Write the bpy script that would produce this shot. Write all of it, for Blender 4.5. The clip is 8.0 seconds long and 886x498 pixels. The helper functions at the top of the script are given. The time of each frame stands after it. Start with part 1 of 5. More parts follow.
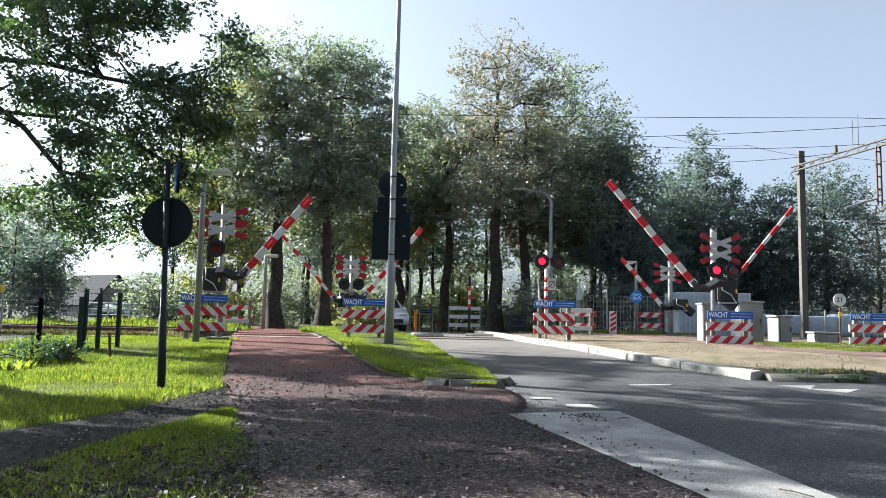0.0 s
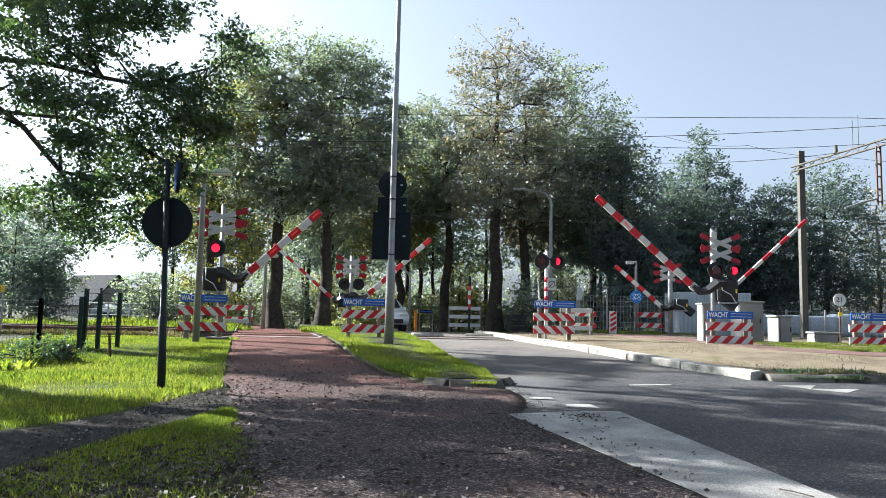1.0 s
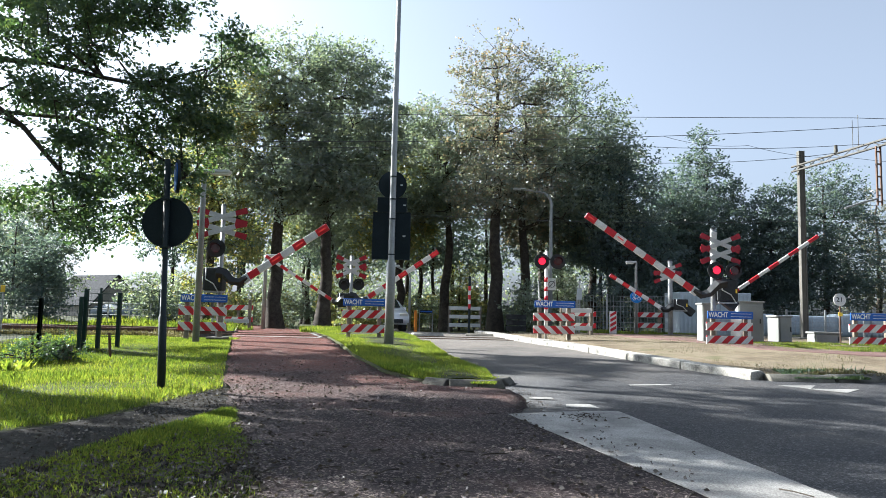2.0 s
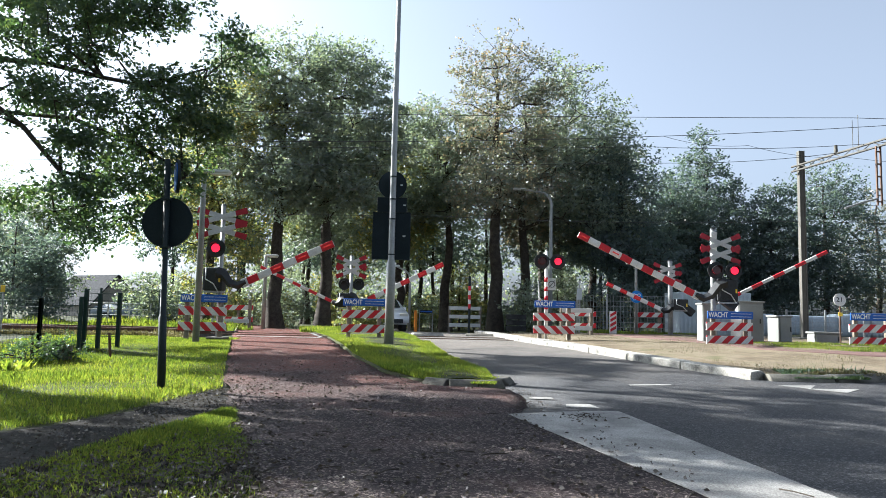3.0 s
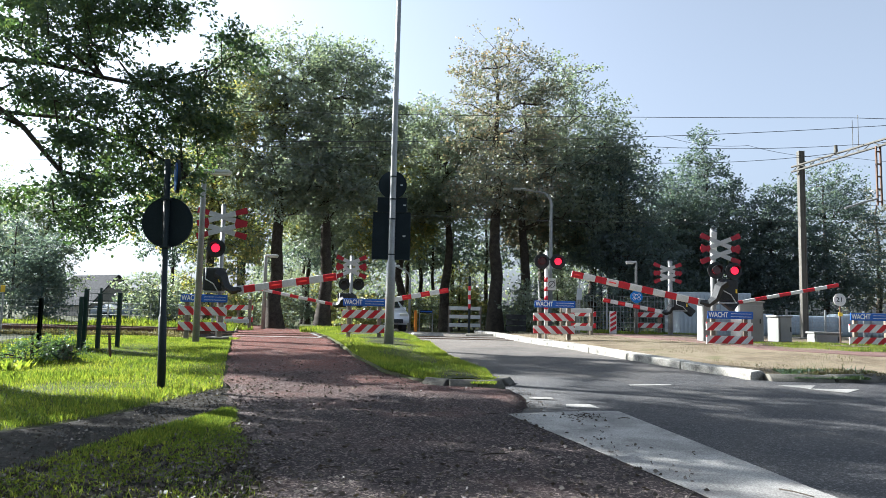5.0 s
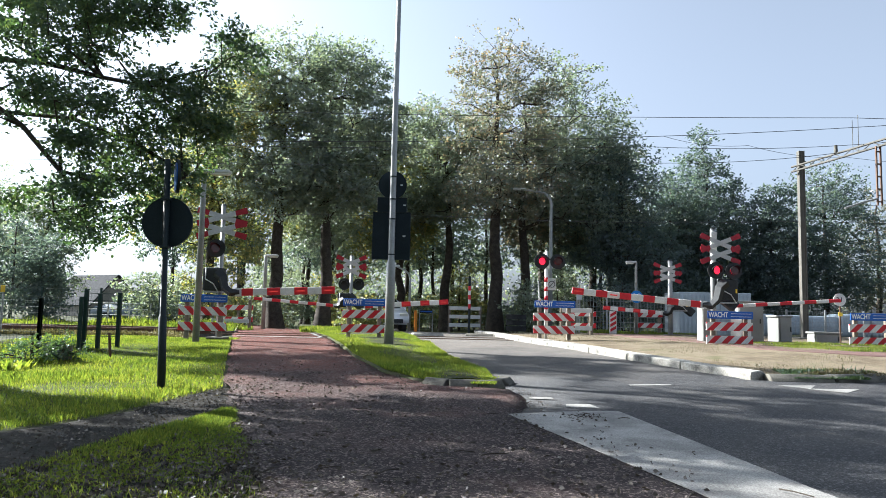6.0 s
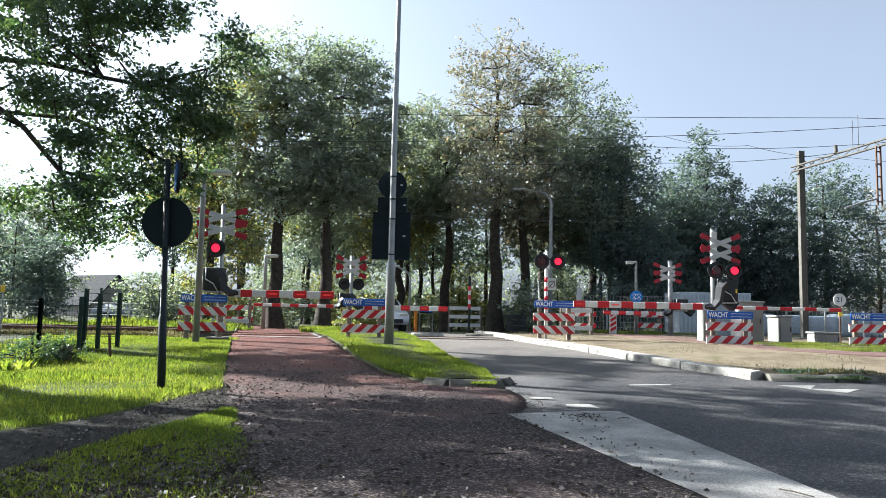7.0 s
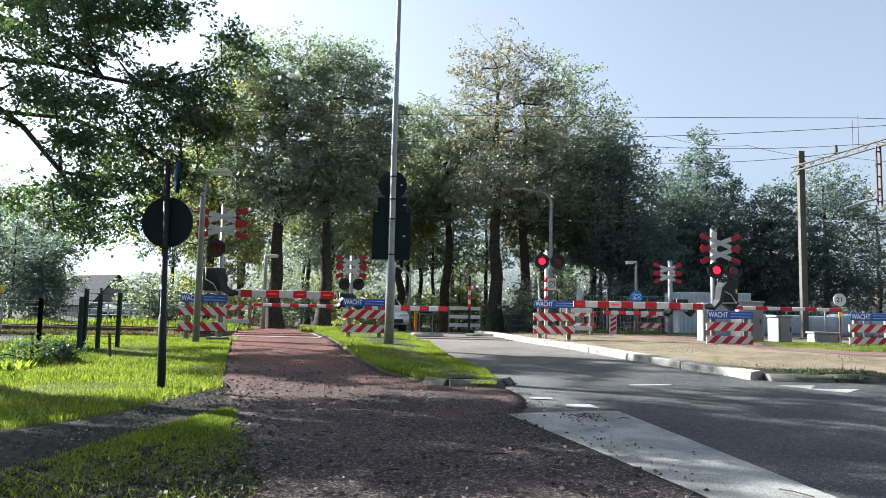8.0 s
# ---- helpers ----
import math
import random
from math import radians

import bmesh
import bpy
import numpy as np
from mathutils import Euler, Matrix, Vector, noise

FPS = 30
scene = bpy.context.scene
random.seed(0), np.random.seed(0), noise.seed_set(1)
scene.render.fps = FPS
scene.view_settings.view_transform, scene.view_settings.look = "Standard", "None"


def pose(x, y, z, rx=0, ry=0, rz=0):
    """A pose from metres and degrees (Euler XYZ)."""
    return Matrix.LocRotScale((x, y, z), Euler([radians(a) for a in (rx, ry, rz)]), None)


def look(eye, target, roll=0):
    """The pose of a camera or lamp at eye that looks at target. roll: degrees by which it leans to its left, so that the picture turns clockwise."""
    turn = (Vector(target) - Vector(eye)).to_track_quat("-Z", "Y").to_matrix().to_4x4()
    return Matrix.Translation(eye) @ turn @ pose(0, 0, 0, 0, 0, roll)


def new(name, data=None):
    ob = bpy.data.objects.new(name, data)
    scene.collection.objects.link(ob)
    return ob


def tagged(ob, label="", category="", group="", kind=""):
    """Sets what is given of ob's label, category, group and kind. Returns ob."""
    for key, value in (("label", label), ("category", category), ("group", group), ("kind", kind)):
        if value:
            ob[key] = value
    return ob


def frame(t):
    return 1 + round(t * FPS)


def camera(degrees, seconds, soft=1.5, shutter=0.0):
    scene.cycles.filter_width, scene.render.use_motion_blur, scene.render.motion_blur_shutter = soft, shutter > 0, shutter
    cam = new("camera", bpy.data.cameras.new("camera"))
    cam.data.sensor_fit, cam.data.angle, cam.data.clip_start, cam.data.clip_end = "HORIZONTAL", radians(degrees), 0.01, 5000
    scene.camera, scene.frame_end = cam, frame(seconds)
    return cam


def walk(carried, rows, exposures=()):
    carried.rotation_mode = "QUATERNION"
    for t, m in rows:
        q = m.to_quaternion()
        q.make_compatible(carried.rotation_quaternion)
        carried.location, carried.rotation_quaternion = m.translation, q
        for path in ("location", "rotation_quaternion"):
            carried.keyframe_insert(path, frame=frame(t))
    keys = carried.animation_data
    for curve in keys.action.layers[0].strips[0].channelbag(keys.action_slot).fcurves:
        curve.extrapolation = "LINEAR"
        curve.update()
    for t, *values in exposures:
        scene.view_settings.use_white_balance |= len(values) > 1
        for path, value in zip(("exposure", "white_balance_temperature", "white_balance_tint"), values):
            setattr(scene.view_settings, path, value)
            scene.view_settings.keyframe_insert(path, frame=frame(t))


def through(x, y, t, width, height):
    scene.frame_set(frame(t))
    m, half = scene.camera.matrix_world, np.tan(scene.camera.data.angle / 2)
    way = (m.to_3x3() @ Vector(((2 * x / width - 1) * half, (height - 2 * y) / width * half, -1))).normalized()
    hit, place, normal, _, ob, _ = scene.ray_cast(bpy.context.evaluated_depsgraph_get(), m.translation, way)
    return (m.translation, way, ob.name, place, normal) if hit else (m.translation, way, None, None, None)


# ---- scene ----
# One standing camera; the place lies along +y, x to the right, z up.
FOV = 64.2
EYE = (0.0, 0.0, 0.97)
cam = camera(FOV, 8.0, soft=0.85)
STAND = look(EYE, (0.0, 10.0, 1.866), 1.25)
walk(cam, [(0.0, STAND), (8.0, STAND)], exposures=[(0.0, 2.15, 5380, 7), (8.0, 2.15, 5380, 7)])

# ---------------------------------------------------------------- light
SUN_DIR = Vector((-0.86, 0.42, 0.60)).normalized()
world = bpy.data.worlds.new("sky")
scene.world = world
world.use_nodes = True
wn = world.node_tree
sky = wn.nodes.new("ShaderNodeTexSky")
sky.sky_type = "NISHITA"
sky.sun_disc = False
sky.sun_elevation = math.asin(SUN_DIR.z)
sky.sun_rotation = math.atan2(SUN_DIR.x, SUN_DIR.y)
sky.air_density, sky.dust_density, sky.ozone_density = 0.9, 4.2, 1.0
wn.nodes["Background"].inputs["Strength"].default_value = 0.053
haze = wn.nodes.new("ShaderNodeHueSaturation")
haze.inputs["Saturation"].default_value = 0.3
wn.links.new(sky.outputs[0], haze.inputs["Color"])
wn.links.new(haze.outputs[0], wn.nodes["Background"].inputs["Color"])
sun = new("sun", bpy.data.lights.new("sun", "SUN"))
sun.data.energy, sun.data.angle, sun.data.color = 5.0, radians(0.53), (1.0, 0.88, 0.72)
sun.matrix_world = look(SUN_DIR * 60, (0, 0, 0))


# ---------------------------------------------------------------- materials
def mat(name, base, rough=0.7, metal=0.0, var=0.25, scale=6.0, fine=60.0, bump=0.2, dark=None, per_object=0.0, spec=0.4):
    """A surface with wear at two scales: broad stains and a fine grain that also lifts the relief."""
    m = bpy.data.materials.new(name)
    m.use_nodes = True
    n, l = m.node_tree.nodes, m.node_tree.links
    b = n["Principled BSDF"]
    b.inputs["Roughness"].default_value, b.inputs["Metallic"].default_value = rough, metal
    b.inputs["Specular IOR Level"].default_value = spec
    co = n.new("ShaderNodeTexCoord")
    big, small = n.new("ShaderNodeTexNoise"), n.new("ShaderNodeTexNoise")
    big.inputs["Scale"].default_value, big.inputs["Detail"].default_value = scale, 6
    small.inputs["Scale"].default_value, small.inputs["Detail"].default_value = fine, 4
    for t in (big, small):
        l.new(co.outputs["Object"], t.inputs["Vector"])
    add = n.new("ShaderNodeMath")
    add.operation = "MULTIPLY_ADD"
    add.inputs[1].default_value = 0.6
    l.new(big.outputs["Fac"], add.inputs[0])
    half = n.new("ShaderNodeMath")
    half.operation = "MULTIPLY"
    half.inputs[1].default_value = 0.4
    l.new(small.outputs["Fac"], half.inputs[0])
    l.new(half.outputs[0], add.inputs[2])
    ramp = n.new("ShaderNodeValToRGB")
    lo = dark or tuple(c * (1 - var * 1.6) for c in base)
    hi = tuple(min(1, c * (1 + var * 0.7)) for c in base)
    ramp.color_ramp.elements[0].position, ramp.color_ramp.elements[1].position = 0.33, 0.66
    ramp.color_ramp.elements[0].color, ramp.color_ramp.elements[1].color = (*lo, 1), (*hi, 1)
    l.new(add.outputs[0], ramp.inputs["Fac"])
    out = ramp.outputs["Color"]
    if per_object:
        info, hsv = n.new("ShaderNodeObjectInfo"), n.new("ShaderNodeHueSaturation")
        mr = n.new("ShaderNodeMapRange")
        mr.inputs["To Min"].default_value, mr.inputs["To Max"].default_value = 1 - per_object, 1 + per_object
        l.new(info.outputs["Random"], mr.inputs["Value"])
        l.new(mr.outputs[0], hsv.inputs["Value"])
        l.new(out, hsv.inputs["Color"])
        out = hsv.outputs["Color"]
    l.new(out, b.inputs["Base Color"])
    if bump:
        bp = n.new("ShaderNodeBump")
        bp.inputs["Strength"].default_value, bp.inputs["Distance"].default_value = bump, 0.01
        l.new(small.outputs["Fac"], bp.inputs["Height"])
        l.new(bp.outputs["Normal"], b.inputs["Normal"])
    return m


def glow(name, color, strength, base=(0.2, 0.01, 0.01)):
    m = bpy.data.materials.new(name)
    m.use_nodes = True
    b = m.node_tree.nodes["Principled BSDF"]
    b.inputs["Base Color"].default_value = (*base, 1)
    b.inputs["Emission Color"].default_value = (*color, 1)
    b.inputs["Emission Strength"].default_value = strength
    return m


def leafy(name, a, b, c, through=0.4, scale=0.35, gloss=0.05, lit_tint=(1.3, 1.4, 0.85)):
    """Leaves: three tints picked island by island and in broad drifts, partly letting light through."""
    m = bpy.data.materials.new(name)
    m.use_nodes = True
    n, l = m.node_tree.nodes, m.node_tree.links
    n.remove(n["Principled BSDF"])
    geo, co, big = n.new("ShaderNodeNewGeometry"), n.new("ShaderNodeTexCoord"), n.new("ShaderNodeTexNoise")
    big.inputs["Scale"].default_value = scale
    l.new(co.outputs["Object"], big.inputs["Vector"])
    mix = n.new("ShaderNodeMath")
    mix.operation = "MULTIPLY_ADD"
    mix.inputs[1].default_value = 0.45
    l.new(geo.outputs["Random Per Island"], mix.inputs[0])
    sub = n.new("ShaderNodeMath")
    sub.operation = "MULTIPLY"
    sub.inputs[1].default_value = 0.6
    l.new(big.outputs["Fac"], sub.inputs[0])
    l.new(sub.outputs[0], mix.inputs[2])
    ramp = n.new("ShaderNodeValToRGB")
    e = ramp.color_ramp.elements
    e[0].position, e[0].color = 0.25, (*a, 1)
    e[1].position, e[1].color = 0.55, (*b, 1)
    e2 = e.new(0.82)
    e2.color = (*c, 1)
    l.new(mix.outputs[0], ramp.inputs["Fac"])
    d, t, g, ms, mg = (n.new("ShaderNodeBsdfDiffuse"), n.new("ShaderNodeBsdfTranslucent"), n.new("ShaderNodeBsdfGlossy"), n.new("ShaderNodeMixShader"), n.new("ShaderNodeMixShader"))
    g.inputs["Roughness"].default_value = 0.42
    g.inputs["Color"].default_value = (0.9, 0.95, 1.0, 1)
    tint = n.new("ShaderNodeMixRGB")
    tint.blend_type = "MULTIPLY"
    tint.inputs["Fac"].default_value = 1
    tint.inputs["Color2"].default_value = (*lit_tint, 1)
    l.new(ramp.outputs[0], d.inputs["Color"])
    l.new(ramp.outputs[0], tint.inputs["Color1"])
    l.new(tint.outputs[0], t.inputs["Color"])
    ms.inputs["Fac"].default_value = through
    l.new(d.outputs[0], ms.inputs[1])
    l.new(t.outputs[0], ms.inputs[2])
    mg.inputs["Fac"].default_value = gloss
    l.new(ms.outputs[0], mg.inputs[1])
    l.new(g.outputs[0], mg.inputs[2])
    l.new(mg.outputs[0], n["Material Output"].inputs["Surface"])
    return m


def patchy(name, cols, scale, fine, rough=0.9, bump=0.5, dist=0.01, speck=None, speck_scale=120.0, worn_shade=None):
    """Ground: several tints in broad patches, broken by a fine grain and, where given, bright chips of stone."""
    m = bpy.data.materials.new(name)
    m.use_nodes = True
    n, l = m.node_tree.nodes, m.node_tree.links
    b = n["Principled BSDF"]
    b.inputs["Roughness"].default_value = rough
    b.inputs["Specular IOR Level"].default_value = 0.12
    co, big, small = n.new("ShaderNodeTexCoord"), n.new("ShaderNodeTexNoise"), n.new("ShaderNodeTexNoise")
    big.inputs["Scale"].default_value, big.inputs["Detail"].default_value, big.inputs["Roughness"].default_value = scale, 9, 0.62
    small.inputs["Scale"].default_value, small.inputs["Detail"].default_value = fine, 5
    for t in (big, small):
        l.new(co.outputs["Object"], t.inputs["Vector"])
    ramp = n.new("ShaderNodeValToRGB")
    e = ramp.color_ramp.elements
    k = len(cols)
    e[0].position, e[0].color = 0.3, (*cols[0], 1)
    e[1].position, e[1].color = 0.7, (*cols[-1], 1)
    for i in range(1, k - 1):
        e.new(0.3 + 0.4 * i / (k - 1)).color = (*cols[i], 1)
    l.new(big.outputs["Fac"], ramp.inputs["Fac"])
    tone = ramp.outputs[0]
    if worn_shade:
        # a second set of tints, with shade put in, takes over towards one end of the strip
        cols2, ya, yb = worn_shade
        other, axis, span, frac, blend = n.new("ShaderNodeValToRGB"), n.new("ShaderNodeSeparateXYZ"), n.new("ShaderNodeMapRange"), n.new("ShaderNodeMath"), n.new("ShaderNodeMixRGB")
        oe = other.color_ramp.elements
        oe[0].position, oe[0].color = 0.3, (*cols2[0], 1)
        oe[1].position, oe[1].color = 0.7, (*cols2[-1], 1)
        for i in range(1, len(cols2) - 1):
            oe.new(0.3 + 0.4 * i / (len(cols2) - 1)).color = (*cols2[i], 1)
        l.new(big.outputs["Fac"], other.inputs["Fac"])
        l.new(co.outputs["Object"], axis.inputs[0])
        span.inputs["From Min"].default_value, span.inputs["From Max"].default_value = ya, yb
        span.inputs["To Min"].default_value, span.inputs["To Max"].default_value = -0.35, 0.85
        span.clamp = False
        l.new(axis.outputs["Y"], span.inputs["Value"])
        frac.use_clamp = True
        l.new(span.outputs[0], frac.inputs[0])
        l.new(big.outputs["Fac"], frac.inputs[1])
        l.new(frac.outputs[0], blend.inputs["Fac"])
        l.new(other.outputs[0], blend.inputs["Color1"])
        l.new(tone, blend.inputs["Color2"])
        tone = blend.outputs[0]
    ov = n.new("ShaderNodeMixRGB")
    ov.blend_type = "OVERLAY"
    ov.inputs["Fac"].default_value = 0.95
    l.new(tone, ov.inputs["Color1"])
    l.new(small.outputs["Fac"], ov.inputs["Color2"])
    out = ov.outputs[0]
    if speck:
        v, st, mx = n.new("ShaderNodeTexVoronoi"), n.new("ShaderNodeValToRGB"), n.new("ShaderNodeMixRGB")
        v.inputs["Scale"].default_value = speck_scale
        l.new(co.outputs["Object"], v.inputs["Vector"])
        sep = n.new("ShaderNodeSeparateColor")
        l.new(v.outputs["Color"], sep.inputs[0])
        st.color_ramp.elements[0].position, st.color_ramp.elements[1].position = 0.72, 0.95
        l.new(sep.outputs[0], st.inputs["Fac"])
        mx.inputs["Color2"].default_value = (*speck, 1)
        l.new(st.outputs[0], mx.inputs["Fac"])
        l.new(out, mx.inputs["Color1"])
        out = mx.outputs[0]
    l.new(out, b.inputs["Base Color"])
    bp = n.new("ShaderNodeBump")
    bp.inputs["Strength"].default_value, bp.inputs["Distance"].default_value = bump, dist
    l.new(small.outputs["Fac"], bp.inputs["Height"])
    l.new(bp.outputs["Normal"], b.inputs["Normal"])
    return m


M_TURF = patchy("turf_soil", [(0.02, 0.02, 0.011), (0.034, 0.04, 0.014), (0.046, 0.05, 0.018), (0.042, 0.036, 0.022)], 0.9, 45)
# Road: sunlight is painted into the pale far tints, near ones stay shade-dark.
M_ASPHALT = patchy("road_asphalt", [(0.12, 0.108, 0.095), (0.155, 0.138, 0.12), (0.19, 0.168, 0.145)], 0.8, 75, 0.8, 1.0, 0.02, (0.12, 0.12, 0.124), 75, worn_shade=([(0.037, 0.038, 0.041), (0.051, 0.051, 0.053), (0.072, 0.069, 0.066)], 11.0, 19.0))
# Path: far tints carry the sun's red, near ones grime and tree shade.
M_REDPATH = patchy("red_asphalt", [(0.07, 0.026, 0.02), (0.115, 0.04, 0.029), (0.15, 0.055, 0.04)], 0.7, 70, 0.9, 1.0, 0.035, (0.17, 0.14, 0.128), 70, worn_shade=([(0.026, 0.0215, 0.0225), (0.042, 0.0345, 0.035), (0.075, 0.051, 0.047)], 8.0, 19.0))
# Earth kept far below its own tone; the trees' deep shade is in this colour.
M_SHADED_DIRT = patchy("shaded_trodden_earth", [(0.007, 0.0067, 0.006), (0.013, 0.012, 0.0104), (0.028, 0.0245, 0.019)], 2.4, 55, 0.95, 1.0, 0.03, (0.03, 0.0265, 0.022), 60)
M_DRY = patchy("dry_verge", [(0.065, 0.052, 0.035), (0.115, 0.092, 0.062), (0.165, 0.137, 0.095), (0.085, 0.082, 0.04)], 1.1, 60, 0.95, 0.6, 0.012)
M_PAVER = patchy("red_paving", [(0.085, 0.055, 0.05), (0.12, 0.075, 0.067), (0.15, 0.095, 0.083)], 1.5, 60, 0.9, 0.5, 0.008)
M_BALLAST = patchy("ballast", [(0.05, 0.042, 0.036), (0.11, 0.095, 0.08), (0.17, 0.15, 0.13)], 9, 30, 0.95, 1.0, 0.05)
M_PAINT = patchy("road_paint", [(0.13, 0.125, 0.12), (0.22, 0.215, 0.205), (0.3, 0.295, 0.28)], 2.2, 90, 0.8, 0.5, 0.006)
M_KERB = mat("pale_concrete", (0.3, 0.285, 0.25), 0.85, var=0.5, scale=4, fine=45, bump=0.5, per_object=0.2)
M_KERBGREY = mat("grey_concrete", (0.115, 0.108, 0.09), 0.9, var=0.4, scale=4, fine=45, bump=0.5, per_object=0.12)
M_CONC = mat("mast_concrete", (0.1, 0.095, 0.082), 0.85, var=0.2, scale=2.5, fine=40, bump=0.3)
M_GALV = mat("galvanised_steel", (0.3, 0.305, 0.3), 0.45, 0.35, var=0.15, scale=5, fine=30, bump=0.05)
M_GREYP = mat("grey_paint", (0.5, 0.51, 0.5), 0.5, var=0.12, scale=4, fine=30, bump=0.05)
M_DARKPOLE = mat("dark_painted_steel", (0.014, 0.022, 0.024), 0.5, 0.0, var=0.3, scale=6, fine=40, bump=0.06, spec=0.3)
M_SIGNBACK = mat("sign_back", (0.012, 0.02, 0.026), 0.65, 0.0, var=0.25, scale=3, fine=40, bump=0.04, spec=0.2)
M_BLACK = mat("black_housing", (0.018, 0.02, 0.022), 0.5, var=0.3, scale=8, fine=50, bump=0.08)
M_WHITE = mat("white_paint", (0.66, 0.65, 0.63), 0.5, var=0.1, scale=5, fine=40, bump=0.05, dark=(0.5, 0.49, 0.45))
M_RED = mat("red_paint", (0.48, 0.014, 0.022), 0.45, var=0.12, scale=5, fine=40, bump=0.05)
# Crossbuck white and red: darker copies of the paints, for their backlit shade.
M_SHADED_WHITE = mat("shaded_white", (0.46, 0.46, 0.45), 0.45, var=0.14, scale=4, fine=40, bump=0.04)
M_SHADED_RED = mat("shaded_red", (0.3, 0.008, 0.02), 0.42, var=0.14, scale=5, fine=40, bump=0.04)
M_BLUE = mat("blue_sign", (0.02, 0.1, 0.42), 0.45, var=0.1, scale=5, fine=40, bump=0.03)
M_LIGHTBLUE = mat("blue_round_sign", (0.02, 0.2, 0.6), 0.45, var=0.08, scale=5, fine=40, bump=0.03)
M_LETTER = mat("white_lettering", (0.8, 0.8, 0.8), 0.5, var=0.04, bump=0.0)
M_YELLOW = mat("yellow_paint", (0.75, 0.5, 0.03), 0.5, var=0.1, bump=0.05)
M_ORANGE = mat("orange_paint", (0.75, 0.25, 0.02), 0.5, var=0.12, bump=0.05)
M_WOOD = mat("weathered_wood", (0.2, 0.17, 0.13), 0.85, var=0.35, scale=7, fine=70, bump=0.5)
M_BARK = mat("bark", (0.055, 0.045, 0.035), 0.95, var=0.45, scale=5, fine=22, bump=0.9)
M_GREENPOST = mat("green_steel", (0.01, 0.032, 0.026), 0.45, 0.2, var=0.2, scale=6, fine=40, bump=0.05)
M_STEEL = mat("rail_steel", (0.12, 0.07, 0.045), 0.6, 0.5, var=0.3, scale=5, fine=40, bump=0.2)
M_CABINET = mat("cabinet_grey", (0.21, 0.215, 0.2), 0.55, var=0.1, scale=3, fine=30, bump=0.05)
M_CONTAINER = mat("container_white", (0.42, 0.46, 0.49), 0.5, var=0.12, scale=2, fine=30, bump=0.05)
M_BRICK = mat("house_brick", (0.28, 0.26, 0.24), 0.9, var=0.2, scale=3, fine=25, bump=0.3)
M_ROOF = mat("dark_roof", (0.05, 0.052, 0.056), 0.95, var=0.2, scale=3, fine=20, bump=0.4, spec=0.08)
M_WRAP = mat("pale_wrapping", (0.3, 0.35, 0.4), 0.35, var=0.2, scale=2, fine=15, bump=0.6)
M_RUBBER = mat("tyre", (0.02, 0.02, 0.021), 0.8, var=0.2, bump=0.1)
M_CARPAINT = mat("white_car_paint", (0.75, 0.76, 0.77), 0.22, var=0.04, bump=0.0, spec=0.6)
M_BLUEGREY = mat("blue_grey_car_paint", (0.16, 0.2, 0.25), 0.3, var=0.05, bump=0.0, spec=0.5)
M_GLASS = mat("dark_glass", (0.02, 0.025, 0.03), 0.06, var=0.05, bump=0.0, spec=0.8)
M_LENS = mat("dark_red_lens", (0.06, 0.006, 0.006), 0.15, var=0.1, bump=0.0, spec=0.7)
M_LAMP = mat("lamp_diffuser", (0.6, 0.58, 0.5), 0.3, var=0.05, bump=0.0)
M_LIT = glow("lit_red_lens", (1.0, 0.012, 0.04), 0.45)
M_BOOMLIT = glow("boom_light", (1.0, 0.06, 0.04), 0.13)
M_LEAF_NEAR = leafy("leaves_near", (0.042, 0.07, 0.044), (0.065, 0.1, 0.054), (0.14, 0.16, 0.065), 0.5, 0.9, 0.05, (1.2, 1.4, 0.6))
# Green and autumn tints are shifted towards blue to stand in for distance haze.
M_LEAF_HAZY_GREEN = leafy("leaves_hazy_green", (0.098, 0.125, 0.112), (0.16, 0.188, 0.15), (0.235, 0.228, 0.16), 0.6, gloss=0.08)
M_LEAF_YELLOW = leafy("leaves_yellowing", (0.09, 0.115, 0.05), (0.17, 0.175, 0.065), (0.38, 0.28, 0.08), 0.55)
M_LEAF_HAZY_BROWN = leafy("leaves_hazy_autumn", (0.092, 0.118, 0.095), (0.152, 0.165, 0.12), (0.25, 0.175, 0.105), 0.6, gloss=0.07, lit_tint=(1.2, 1.15, 0.85))
# Shade and bluish haze over the far trees are mixed into these tints.
M_LEAF_HAZY_DARK = leafy("leaves_hazy_dark", (0.058, 0.08, 0.092), (0.09, 0.118, 0.124), (0.135, 0.158, 0.135), 0.55, gloss=0.04)
M_GRASS = leafy("grass_blades", (0.07, 0.108, 0.024), (0.15, 0.19, 0.032), (0.27, 0.265, 0.055), 0.55, 0.8, 0.02, (1.3, 1.4, 0.6))
M_LITTER = leafy("fallen_leaves", (0.04, 0.03, 0.024), (0.08, 0.064, 0.052), (0.15, 0.13, 0.115), 0.1, 2.0, 0.03)
M_STRAW = leafy("dry_grass", (0.06, 0.055, 0.02), (0.12, 0.1, 0.045), (0.17, 0.14, 0.07), 0.35, 1.2)


# ---------------------------------------------------------------- building helpers
def sm(a, b, t):
    t = min(max((t - a) / (b - a), 0.0), 1.0)
    return t * t * (3 - 2 * t)


def g(y, x=0.0):
    """Height of the ground: it climbs to the railway, a little more on the right, and falls away behind it."""
    return (0.20 + 0.12 * sm(0.5, 6.0, x)) * (sm(8.5, 16, y) - sm(25, 36, y))


def g_np(y, x):
    a = np.clip((y - 8.5) / 7.5, 0, 1)
    b = np.clip((y - 25) / 11.0, 0, 1)
    c = np.clip((x - 0.5) / 5.5, 0, 1)
    return (0.20 + 0.12 * c * c * (3 - 2 * c)) * (a * a * (3 - 2 * a) - b * b * (3 - 2 * b))


